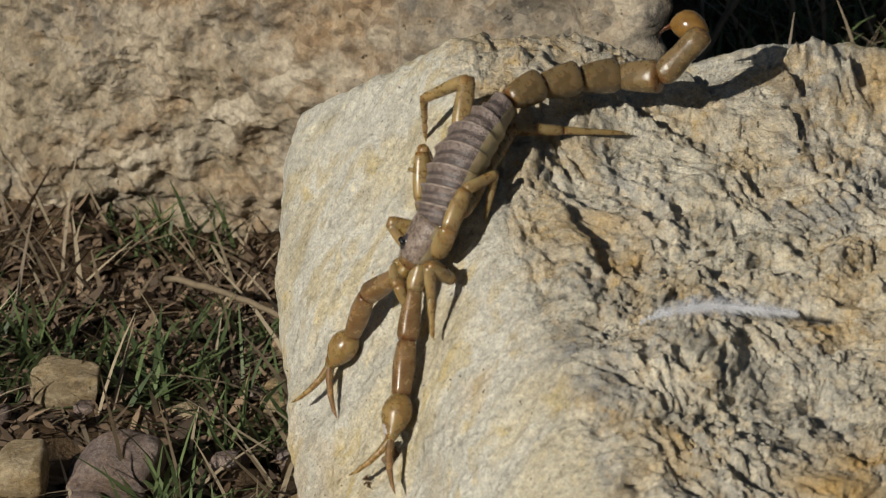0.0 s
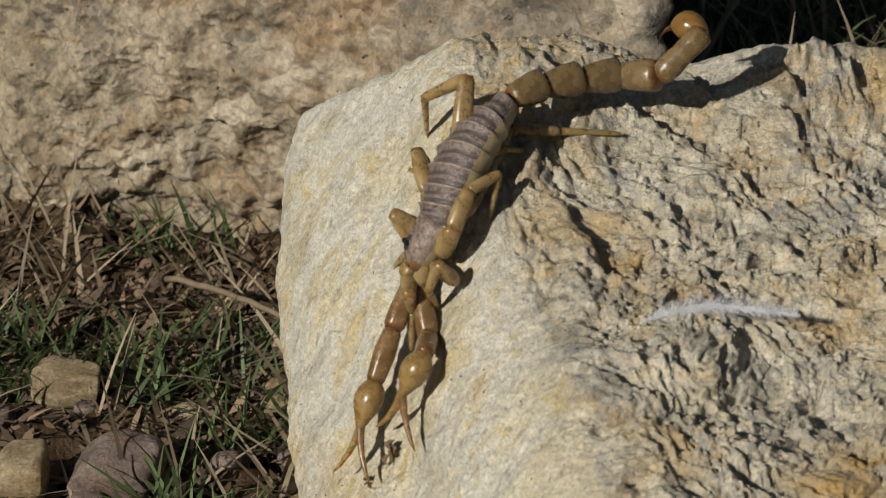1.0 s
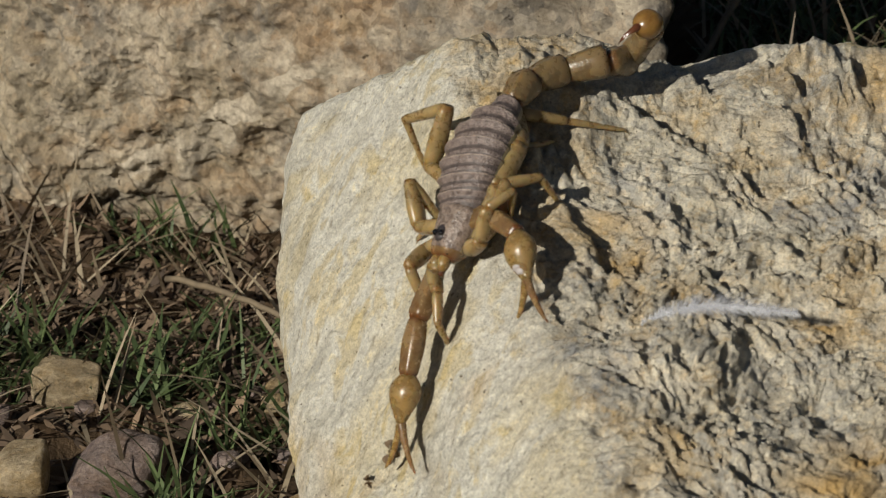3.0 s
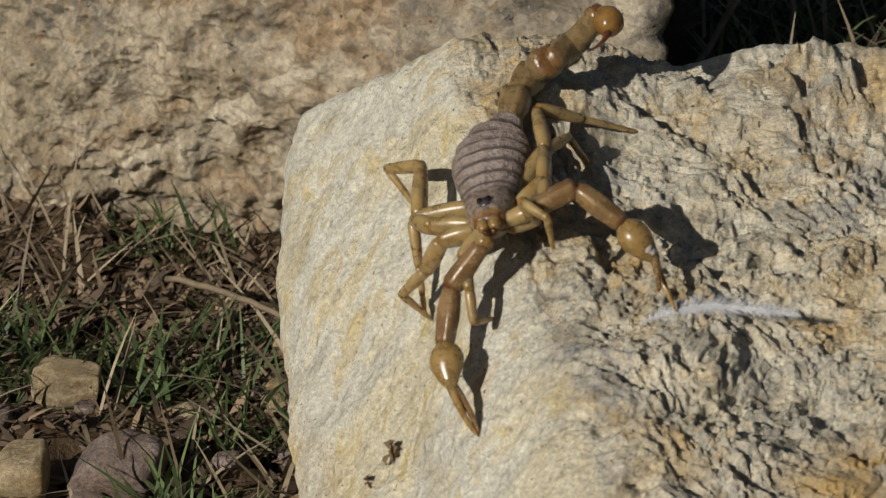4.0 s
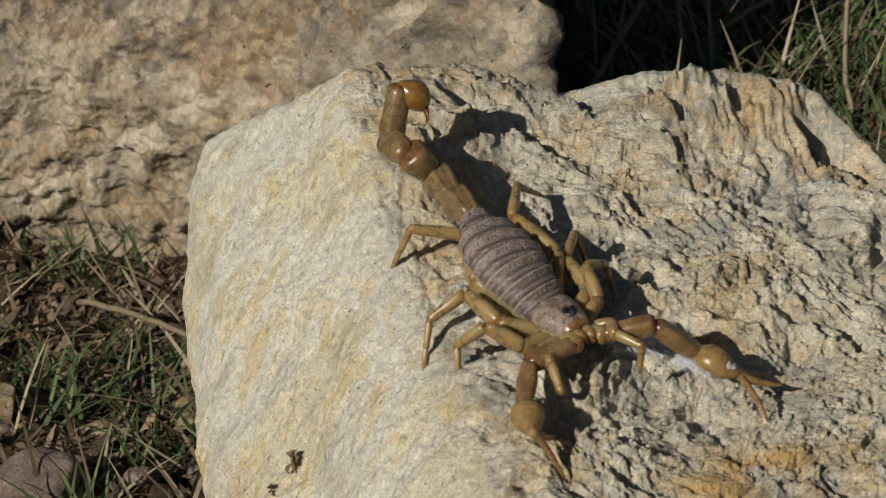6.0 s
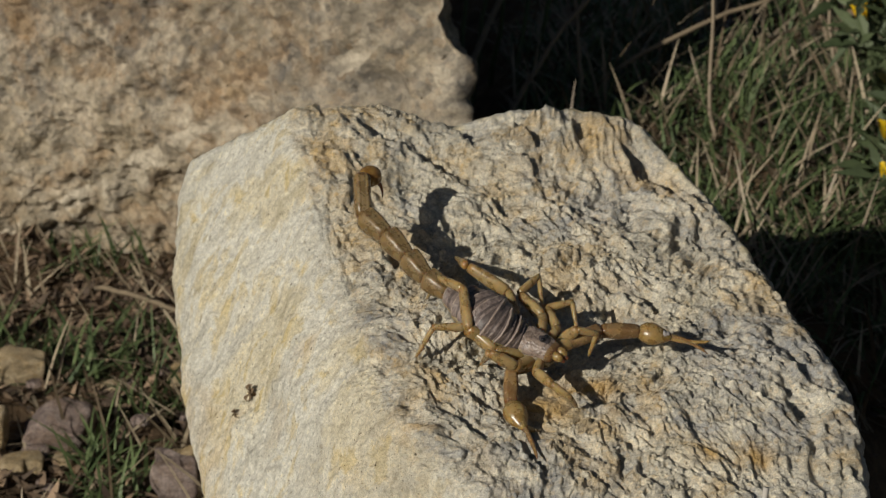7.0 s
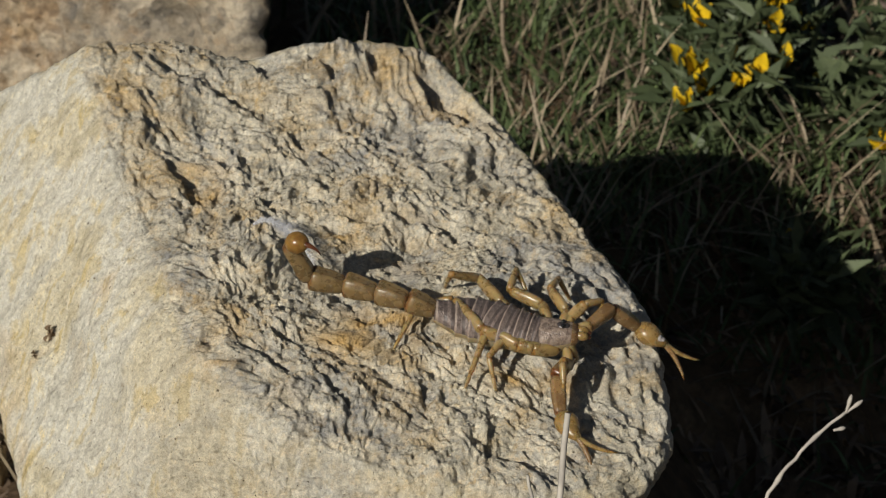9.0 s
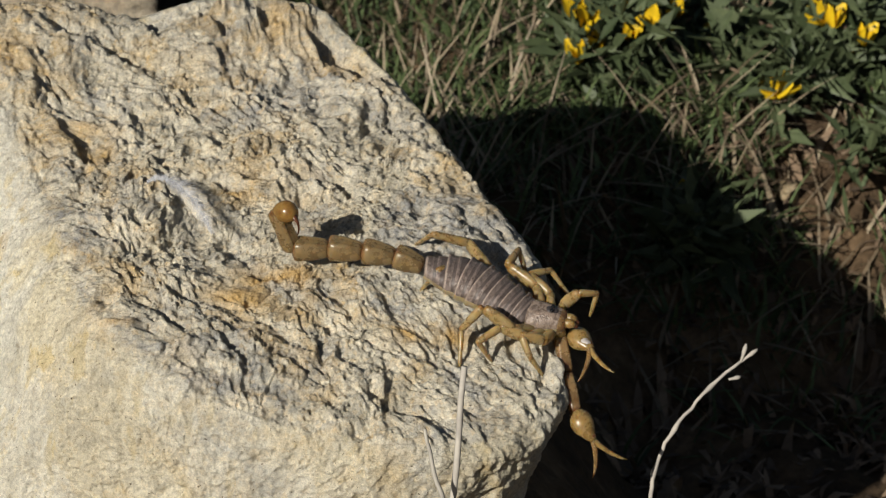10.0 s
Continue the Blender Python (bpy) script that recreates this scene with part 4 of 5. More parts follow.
def pincer(side):
    base = part("arm_base", loft(limb(ARM[0] + 1.0, 1.1, 1.25, 0.6, 1.15), 14), LEG, scorpion, "pale amber base of the arm")
    femur = part("arm_femur", loft(limb(ARM[1] + 0.4, 1.15, 1.4, 0.65, 1.12), 20, 0.6, 0.10), RUSSET, scorpion, "russet upper arm segment")
    patella = part("arm_patella", loft(limb(ARM[2] + 0.3, 1.2, 1.25, 0.45, 1.24), 20, 0.6, 0.10), RUSSET, scorpion, "russet arm segment with a darker ridge")
    rings = [(-0.5, 0.7, 0.7, 0, 0), (0.0, 1.15, 1.1, 0, 0), (0.6, 1.75, 1.6, 0, 0), (1.4, 2.25, 2.0, 0, 0), (2.4, 2.5, 2.2, 0, 0.05), (3.4, 2.4, 2.1, 0, 0.1), (4.4, 2.05, 1.75, 0, 0.15), (5.3, 1.6, 1.3, 0, 0.15), (6.2, 1.15, 0.95, 0, 0.1), (7.0, 0.7, 0.65, 0, 0)]
    hand = part("pincer_hand", loft(rings, 22), AMBER, scorpion, "swollen amber pincer hand")
    made = [base, femur, patella, hand]
    for name in ("fixed_finger", "moving_finger"):
        bend = 0.5 if name == "fixed_finger" else -0.5
        bm = loft([(-0.9, 0.75, 0.75, 0, 0), (0.3, 0.7, 0.7, 0, bend * 0.3), (2.5, 0.55, 0.55, 0, bend), (5.0, 0.45, 0.42, 0, bend * 1.1), (7.3, 0.3, 0.3, 0, bend * 0.5), (8.6, 0.08, 0.08, 0, -bend * 0.3)], 12)
        made.append(part(name, bm, RUSSET if name == "moving_finger" else AMBER, scorpion, "slender amber finger"))
    if side < 0:
        web = ball(0.85, (0.3, 5.0, 0.95), (0.9, 1.6, 0.55), 3)
        for v in web.verts:
            q = np.array([v.co]) * 1400
            v.co += Vector(v.co - Vector((0.1 * MM, 4.6 * MM, 1.0 * MM))) * float(0.35 * fbm(q, 3, 5)[0])
        part("web_scrap", web, WEB, hand, "whitish scrap of web stuck to the pincer")
    return made


WEB, _, web_shader = material("white_web", 0.45, 0.4)
web_shader.inputs["Base Color"].default_value = (0.40, 0.36, 0.34, 1)
arms = {1: pincer(1), -1: pincer(-1)}

# walking legs, front to hind: femur, patella, tibia, tarsus
LEG_LEN = [(4.5, 5.0, 4.6, 6.0), (5.5, 6.0, 5.6, 7.0), (6.5, 7.0, 6.6, 7.5), (8.8, 9.4, 8.4, 10.4)]
LEG_HIP = [(1.9, 5.2, -4.2), (2.5, 3.6, -4.4), (2.9, 1.7, -4.4), (2.9, -3.5, -4.4)]
legs = {}
for side in (1, -1):
    for k, (fe, pa, ti, ta) in enumerate(LEG_LEN):
        big = 0.88 + 0.06 * k
        trio = [part("leg_femur", loft(limb(fe + 0.4, 1.0 * big, 0.95 * big, 0.45, 1.2, 1.4), 14, 0.3), LEG, scorpion, "pale amber leg segment"),
                part("leg_patella", loft(limb(pa + 0.4, 0.95 * big, 0.85 * big, 0.45, 1.2, 1.35), 14, 0.3), LEG, scorpion, "pale amber leg segment"),
                part("leg_tibia", loft(limb(ti + 0.3, 0.80 * big, 0.64 * big, 0.35, 1.15, 1.15), 12), LEG, scorpion, "slender amber shin")]
        bm = loft([(-0.2, 0.4, 0.4, 0, 0), (0.5, 0.58, 0.6, 0, 0), (ta * 0.5, 0.50, 0.5, 0, 0), (ta * 0.62, 0.38, 0.38, 0, 0), (ta * 0.68, 0.46, 0.46, 0, 0), (ta * 0.95, 0.3, 0.3, 0, 0), (ta, 0.14, 0.14, 0, 0)], 10)
        for s in (-1, 1):
            tip = loft([(ta * 0.96, 0.1, 0.1, -0.1, s * 0.12), (ta * 1.03, 0.07, 0.07, -0.15, s * 0.4), (ta * 1.07, 0.02, 0.02, -0.4, s * 0.55)], 6)
            spare = bpy.data.meshes.new("claw")
            tip.to_mesh(spare)
            tip.free()
            bm.from_mesh(spare)
            bpy.data.meshes.remove(spare)
        trio.append(part("leg_tarsus", bm, LEG, scorpion, "thin foot with two claws"))
        legs[side, k] = trio

# stances of the scorpion: joints in tenths of a millimetre
STANCES = []


def stance(t, up, trunk, tail, arm_right, arm_left, legs_right, legs_left):
    def triples(v):
        return np.array(v, float).reshape(-1, 3) * 1e-4
    STANCES.append((t, np.array(up), triples(trunk), triples(tail), triples(arm_right), triples(arm_left), triples(legs_right), triples(legs_left)))


stance(0.0, up=(-0.86, -0.13, 0.50),
       trunk=(-247, 81, 956, -211, 84, 1024, -187, 120, 1093, -149, 166, 1142, -90, 207, 1170),
       tail=(-33, 242, 1165, 29, 276, 1163, 93, 310, 1156, 151, 275, 1171, 217, 298, 1236, 188, 318, 1242, 139, 311, 1204),
       arm_right=(-248, 72, 919, -292, 120, 885, -309, 145, 809, -343, 154, 759, -400, 150, 698, -334, 98, 699),
       arm_left=(-225, 63, 926, -227, 21, 856, -230, -21, 777, -249, -68, 743, -308, -73, 685, -244, -125, 683),
       legs_right=(-240, 44, 934, -223, 46, 892, -234, 80, 840, -252, 155, 987, -223, 145, 942, -252, 190, 897, -205, 203, 1088, -190, 237, 1035, -227, 300, 1017, -138, 209, 1194, -200, 247, 1142, -201, 302, 1066),
       legs_left=(-194, 8, 979, -185, -31, 887, -187, -25, 826, -142, 67, 1073, -99, 100, 1084, -113, 93, 1016, -153, 159, 1077, -72, 187, 1099, -30, 242, 1065, -73, 216, 1117, 18, 299, 1108, 137, 293, 1076))
stance(0.5, up=(-0.85, -0.14, 0.50),
       trunk=(-243, 79, 959, -209, 82, 1027, -186, 121, 1094, -147, 168, 1143, -88, 212, 1171),
       tail=(-29, 245, 1167, 33, 281, 1162, 96, 317, 1154, 154, 286, 1170, 216, 280, 1239, 186, 301, 1244, 140, 303, 1205),
       arm_right=(-246, 63, 923, -280, 79, 861, -282, 34, 788, -305, 4, 732, -340, 6, 658, -281, -56, 681),
       arm_left=(-214, 62, 920, -208, -4, 886, -210, -69, 836, -236, -86, 780, -284, -92, 712, -220, -129, 695),
       legs_right=(-223, 22, 929, -224, 31, 885, -225, 44, 817, -247, 153, 1001, -224, 153, 951, -249, 196, 902, -210, 204, 1088, -191, 238, 1036, -227, 302, 1019, -141, 273, 1143, -197, 241, 1148, -197, 295, 1069),
       legs_left=(-190, 15, 977, -187, 20, 932, -184, 26, 870, -138, 61, 1071, -93, 88, 1087, -105, 88, 1018, -149, 149, 1089, -66, 166, 1107, -31, 224, 1072, -76, 221, 1113, 22, 302, 1109, 133, 299, 1074))
stance(1.0, up=(-0.85, -0.14, 0.51),
       trunk=(-243, 75, 955, -207, 80, 1025, -185, 117, 1094, -147, 164, 1142, -87, 207, 1171),
       tail=(-31, 241, 1166, 30, 276, 1162, 93, 312, 1156, 147, 272, 1174, 214, 296, 1235, 187, 319, 1240, 139, 317, 1204),
       arm_right=(-238, 62, 917, -272, 38, 857, -276, -13, 793, -299, -41, 735, -340, -41, 662, -280, -86, 656),
       arm_left=(-210, 60, 918, -195, 17, 861, -201, -64, 872, -233, -74, 817, -270, -44, 749, -215, -114, 737),
       legs_right=(-224, 21, 927, -223, 30, 884, -222, 41, 826, -248, 156, 1000, -221, 149, 952, -248, 191, 903, -213, 206, 1080, -190, 239, 1029, -228, 302, 1016, -140, 204, 1197, -201, 245, 1145, -199, 303, 1070),
       legs_left=(-182, 3, 982, -196, 11, 940, -182, 53, 894, -138, 63, 1073, -95, 95, 1087, -108, 90, 1018, -149, 148, 1087, -69, 165, 1104, -32, 223, 1072, -78, 221, 1114, 21, 303, 1109, 132, 299, 1073))
stance(1.5, up=(-0.84, -0.16, 0.52),
       trunk=(-235, 75, 955, -202, 79, 1027, -180, 116, 1099, -144, 165, 1144, -87, 208, 1173),
       tail=(-33, 241, 1168, 30, 272, 1166, 92, 302, 1160, 150, 343, 1148, 211, 333, 1223, 182, 321, 1240, 137, 302, 1205),
       arm_right=(-226, 56, 911, -260, 14, 859, -263, -27, 786, -285, -59, 734, -314, -46, 659, -257, -102, 665),
       arm_left=(-208, 85, 930, -191, 22, 963, -187, -54, 935, -204, -45, 876, -242, -30, 805, -176, -101, 822),
       legs_right=(-206, 17, 934, -203, 4, 891, -198, -21, 810, -243, 137, 990, -218, 137, 941, -246, 184, 898, -230, 207, 1073, -195, 217, 1019, -228, 279, 992, -141, 204, 1194, -200, 249, 1142, -203, 304, 1065),
       legs_left=(-171, -9, 995, -169, 25, 966, -166, 71, 927, -129, 74, 1078, -101, 121, 1079, -115, 95, 1016, -145, 155, 1084, -67, 185, 1100, -31, 243, 1065, -73, 218, 1121, 21, 305, 1110, 128, 303, 1072))
stance(2.0, up=(-0.81, -0.20, 0.55),
       trunk=(-221, 61, 967, -186, 78, 1042, -171, 118, 1113, -138, 170, 1155, -84, 213, 1175),
       tail=(-36, 251, 1169, 23, 281, 1165, 77, 322, 1155, 141, 350, 1155, 201, 324, 1227, 171, 310, 1241, 125, 308, 1202),
       arm_right=(-207, 41, 923, -247, 11, 861, -255, -26, 786, -269, -76, 752, -303, -69, 677, -247, -118, 674),
       arm_left=(-189, 74, 952, -175, 11, 987, -171, -67, 967, -187, -56, 908, -221, -40, 836, -155, -101, 842),
       legs_right=(-199, 14, 943, -196, -1, 900, -189, -29, 819, -242, 107, 980, -248, 117, 926, -257, 135, 835, -228, 205, 1075, -190, 206, 1022, -223, 260, 982, -146, 191, 1193, -199, 241, 1140, -201, 299, 1065),
       legs_left=(-155, -10, 1013, -154, 22, 982, -152, 68, 937, -103, 45, 1078, -63, 78, 1061, -12, 120, 1040, -139, 161, 1096, -68, 189, 1105, -31, 243, 1065, -66, 231, 1131, 23, 309, 1116, 128, 303, 1072))
stance(2.5, up=(-0.76, -0.26, 0.59),
       trunk=(-210, 57, 961, -183, 67, 1034, -167, 110, 1107, -130, 159, 1157, -85, 211, 1172),
       tail=(-46, 259, 1168, 13, 290, 1166, 67, 331, 1157, 130, 367, 1154, 180, 332, 1227, 154, 313, 1242, 107, 298, 1206),
       arm_right=(-202, 28, 942, -237, -6, 878, -246, -48, 801, -263, -59, 744, -309, -28, 684, -248, -105, 672),
       arm_left=(-171, 75, 974, -146, 39, 1030, -120, -36, 1034, -122, -81, 994, -153, -44, 928, -82, -133, 945),
       legs_right=(-195, 7, 939, -193, 4, 894, -191, 1, 831, -231, 62, 959, -198, 61, 915, -229, 109, 875, -221, 183, 1064, -184, 195, 1012, -217, 254, 980, -146, 185, 1189, -196, 230, 1128, -198, 291, 1056),
       legs_left=(-124, 30, 1052, -105, 63, 1075, -93, 97, 1027, -93, 74, 1080, -44, 90, 1099, -29, 98, 1031, -124, 148, 1093, -56, 207, 1121, -24, 268, 1088, -73, 225, 1126, 22, 309, 1118, 128, 303, 1072))
stance(3.8, up=(-0.34, -0.42, 0.84),
       trunk=(-145, -31, 1083, -131, 39, 1085, -130, 102, 1112, -121, 167, 1127, -81, 214, 1145),
       tail=(-55, 267, 1152, -29, 329, 1158, -3, 279, 1197, 27, 345, 1196, 74, 307, 1270, 80, 273, 1263, 21, 262, 1219),
       arm_right=(-144, -36, 1046, -177, -54, 979, -187, -93, 890, -179, -141, 852, -136, -188, 796, -154, -217, 839),
       arm_left=(-116, -26, 1059, -10, -10, 1099, 35, -70, 1072, 69, -91, 1018, 97, -134, 942, 66, -171, 1000),
       legs_right=(-160, -66, 969, -148, -91, 933, -113, -44, 921, -212, 32, 961, -245, 46, 919, -204, 75, 871, -228, 130, 1012, -221, 110, 951, -212, 83, 868, -218, 198, 1083, -259, 255, 1037, -203, 209, 963),
       legs_left=(-90, -51, 1102, -68, -90, 1095, -54, -79, 1038, -67, 49, 1089, -31, 84, 1067, 50, 163, 1019, -52, 120, 1122, -12, 165, 1096, 39, 222, 1064, -51, 223, 1149, 29, 265, 1127, 102, 308, 1080))
stance(4.2, up=(-0.28, -0.45, 0.85),
       trunk=(-89, -55, 1090, -101, 16, 1094, -106, 78, 1122, -100, 141, 1128, -85, 200, 1128),
       tail=(-75, 257, 1131, -49, 316, 1141, -22, 272, 1187, 6, 338, 1191, 48, 291, 1262, 59, 257, 1257, 11, 243, 1210),
       arm_right=(-85, -67, 1050, -146, -90, 986, -159, -152, 934, -150, -203, 897, -120, -203, 822, -132, -153, 836),
       arm_left=(-65, -48, 1064, 45, -37, 1102, 114, -18, 1060, 172, -37, 1026, 204, -97, 978, 180, -116, 1006),
       legs_right=(-117, -100, 990, -118, -113, 947, -96, -61, 925, -189, 6, 972, -224, 14, 930, -181, 35, 879, -211, 78, 1008, -211, 50, 938, -187, 17, 860, -197, 132, 1062, -254, 193, 1053, -191, 188, 970),
       legs_left=(-38, -63, 1099, 1, -77, 1083, 12, -50, 1030, 12, 68, 1094, 50, 95, 1065, 57, 94, 995, -4, 120, 1105, 24, 178, 1118, 43, 208, 1052, -25, 215, 1137, 35, 280, 1109, 136, 292, 1073))
stance(4.5, up=(-0.20, -0.47, 0.86),
       trunk=(-39, -65, 1092, -58, 8, 1099, -83, 69, 1127, -88, 134, 1131, -69, 192, 1130),
       tail=(-53, 247, 1131, -32, 308, 1138, -10, 372, 1143, 9, 321, 1189, 56, 272, 1254, 67, 242, 1239, 20, 233, 1199),
       arm_right=(-39, -84, 1048, -99, -110, 990, -113, -169, 933, -98, -222, 902, -60, -267, 830, -77, -301, 900),
       arm_left=(-7, -71, 1068, 82, -62, 1089, 152, -87, 1041, 193, -122, 1009, 222, -198, 999, 223, -176, 952),
       legs_right=(-80, -94, 1005, -67, -111, 966, -34, -72, 933, -158, -33, 998, -181, -54, 953, -130, -48, 905, -180, 52, 1011, -199, 26, 939, -190, 26, 864, -179, 160, 1102, -210, 131, 1029, -143, 79, 969),
       legs_left=(16, -84, 1088, 41, -63, 1056, 74, -35, 1013, 73, -19, 1060, 114, -14, 1024, 101, 14, 961, 41, 85, 1102, 78, 135, 1083, 96, 166, 1010, -3, 211, 1146, 54, 276, 1113, 133, 313, 1069))
stance(4.8, up=(-0.08, -0.45, 0.89),
       trunk=(24, -74, 1083, -15, -9, 1086, -54, 45, 1115, -75, 108, 1133, -82, 170, 1136),
       tail=(-78, 228, 1136, -68, 292, 1135, -58, 236, 1176, -39, 302, 1172, 36, 272, 1230, 44, 239, 1214, -10, 224, 1183),
       arm_right=(16, -91, 1041, -38, -125, 1004, -38, -193, 959, -24, -249, 939, 18, -317, 954, 22, -276, 873),
       arm_left=(60, -78, 1061, 143, -71, 1083, 208, -59, 1036, 267, -78, 1009, 328, -39, 971, 309, -119, 949),
       legs_right=(-30, -100, 1021, -2, -96, 987, 46, -90, 929, -116, -48, 1012, -137, -56, 958, -122, -88, 881, -132, 43, 1045, -179, 41, 984, -149, 11, 912, -163, 130, 1099, -217, 139, 1035, -157, 93, 963),
       legs_left=(89, -101, 1071, 109, -72, 1043, 143, -22, 993, 125, -76, 1049, 177, -78, 1029, 172, -28, 980, 108, 61, 1062, 166, 90, 1067, 152, 91, 993, 2, 196, 1144, 51, 266, 1110, 134, 296, 1068))
stance(5.0, up=(0.02, -0.42, 0.91),
       trunk=(66, -95, 1077, 24, -55, 1089, -24, 5, 1115, -50, 69, 1128, -66, 127, 1132),
       tail=(-72, 183, 1139, -74, 246, 1141, -69, 312, 1142, -51, 259, 1187, 18, 219, 1240, 24, 226, 1207, -20, 192, 1184),
       arm_right=(57, -62, 1014, 11, -124, 985, 8, -202, 941, 29, -261, 922, 75, -328, 935, 69, -319, 872),
       arm_left=(102, -40, 1027, 189, -40, 1043, 249, -90, 1020, 304, -107, 989, 368, -69, 953, 358, -145, 927),
       legs_right=(4, -135, 1028, -25, -142, 993, -4, -99, 957, -78, -83, 1025, -101, -106, 969, -81, -138, 897, -81, 15, 1054, -149, 31, 999, -142, -3, 912, -130, 88, 1099, -150, 155, 1039, -153, 94, 965),
       legs_left=(142, -124, 1054, 157, -91, 1027, 184, -31, 979, 118, 49, 1058, 153, 91, 1056, 177, 110, 993, 64, 92, 1086, 93, 149, 1071, 149, 258, 1043, 37, 173, 1126, 72, 249, 1131, 135, 308, 1066))
stance(5.3, up=(0.06, -0.38, 0.92),
       trunk=(101, -112, 1045, 54, -58, 1056, 6, -10, 1089, -30, 49, 1109, -54, 111, 1118),
       tail=(-59, 173, 1117, -69, 240, 1114, -84, 190, 1152, -91, 137, 1197, -24, 195, 1233, -8, 165, 1221, -38, 127, 1187),
       arm_right=(89, -131, 1003, 43, -185, 975, 29, -259, 940, 38, -316, 920, 83, -379, 944, 76, -387, 903),
       arm_left=(128, -125, 1017, 210, -125, 1033, 272, -155, 990, 323, -164, 955, 377, -122, 911, 344, -230, 916),
       legs_right=(6, -127, 1022, -32, -128, 998, 0, -99, 956, -45, -114, 1022, -68, -148, 981, -55, -183, 902, -66, -13, 1038, -137, 20, 998, -144, -15, 907, -93, 34, 1133, -131, 88, 1072, -138, 93, 982),
       legs_left=(157, -140, 1028, 195, -163, 1020, 200, -133, 968, 132, 41, 1051, 165, 84, 1041, 186, 101, 976, 98, 82, 1064, 121, 142, 1054, 161, 245, 1037, 27, 157, 1112, 55, 235, 1126, 120, 282, 1060))
stance(5.7, up=(0.07, -0.37, 0.93),
       trunk=(139, -188, 1023, 104, -120, 1031, 63, -65, 1073, 32, 1, 1093, 3, 65, 1103),
       tail=(-24, 122, 1098, -51, 184, 1106, -85, 143, 1148, -118, 207, 1150, -97, 203, 1242, -67, 204, 1222, -82, 155, 1191),
       arm_right=(129, -213, 994, 64, -253, 978, 50, -330, 951, 58, -392, 938, 96, -329, 904, 101, -382, 870),
       arm_left=(173, -201, 1001, 250, -205, 1010, 308, -186, 954, 365, -209, 929, 429, -178, 891, 405, -250, 858),
       legs_right=(83, -247, 983, 90, -280, 953, 102, -228, 925, -1, -182, 1012, -39, -163, 975, -40, -200, 901, -24, -85, 1024, -100, -87, 995, -85, -128, 900, -13, 56, 1062, -97, 33, 1067, -121, 72, 984),
       legs_left=(187, -222, 1002, 219, -253, 993, 226, -227, 940, 156, -45, 1052, 178, -7, 1018, 209, 46, 971, 142, 10, 1037, 160, 72, 1044, 185, 106, 982, 65, 91, 1076, 90, 171, 1066, 120, 269, 1055))
stance(6.8, up=(0.11, -0.35, 0.93),
       trunk=(318, -330, 956, 273, -295, 961, 216, -295, 1006, 171, -236, 1022, 126, -179, 1035),
       tail=(94, -124, 1028, 59, -68, 1050, 22, -12, 1076, -20, 37, 1114, -19, 89, 1193, 9, 99, 1173, 9, 62, 1126),
       arm_right=(306, -286, 908, 240, -329, 897, 238, -408, 866, 258, -462, 840, 293, -402, 796, 282, -534, 802),
       arm_left=(350, -254, 899, 421, -235, 946, 497, -236, 916, 557, -253, 904, 692, -270, 898, 636, -278, 866),
       legs_right=(321, -408, 906, 354, -425, 880, 356, -379, 842, 197, -358, 953, 143, -370, 954, 156, -341, 892, 158, -287, 974, 94, -292, 981, 78, -301, 908, 126, -181, 1018, 70, -123, 1042, 4, -48, 988),
       legs_left=(373, -287, 964, 415, -274, 953, 402, -260, 896, 338, -196, 961, 380, -166, 981, 374, -196, 918, 254, -157, 982, 278, -101, 1004, 300, -142, 945, 180, -146, 1044, 197, -65, 1060, 251, -47, 973))
stance(7.0, up=(0.11, -0.34, 0.93),
       trunk=(363, -345, 948, 322, -311, 957, 267, -308, 1000, 223, -259, 1011, 167, -214, 1011),
       tail=(116, -167, 1015, 72, -114, 1044, 26, -65, 1078, -23, -16, 1107, -11, 42, 1187, 12, 58, 1163, 13, 19, 1118),
       arm_right=(362, -296, 880, 297, -339, 889, 285, -411, 843, 307, -468, 817, 357, -418, 782, 332, -537, 780),
       arm_left=(407, -275, 897, 480, -253, 955, 555, -234, 925, 616, -246, 913, 775, -269, 901, 712, -271, 877),
       legs_right=(365, -424, 888, 401, -432, 863, 419, -391, 823, 243, -384, 940, 237, -339, 909, 228, -266, 858, 199, -313, 966, 134, -317, 968, 97, -317, 903, 194, -262, 1029, 146, -193, 1026, 123, -123, 950),
       legs_left=(422, -306, 955, 464, -294, 941, 448, -279, 885, 367, -193, 956, 420, -181, 965, 430, -223, 910, 312, -172, 981, 353, -125, 999, 362, -171, 941, 202, -159, 1040, 195, -79, 1016, 181, 94, 965))
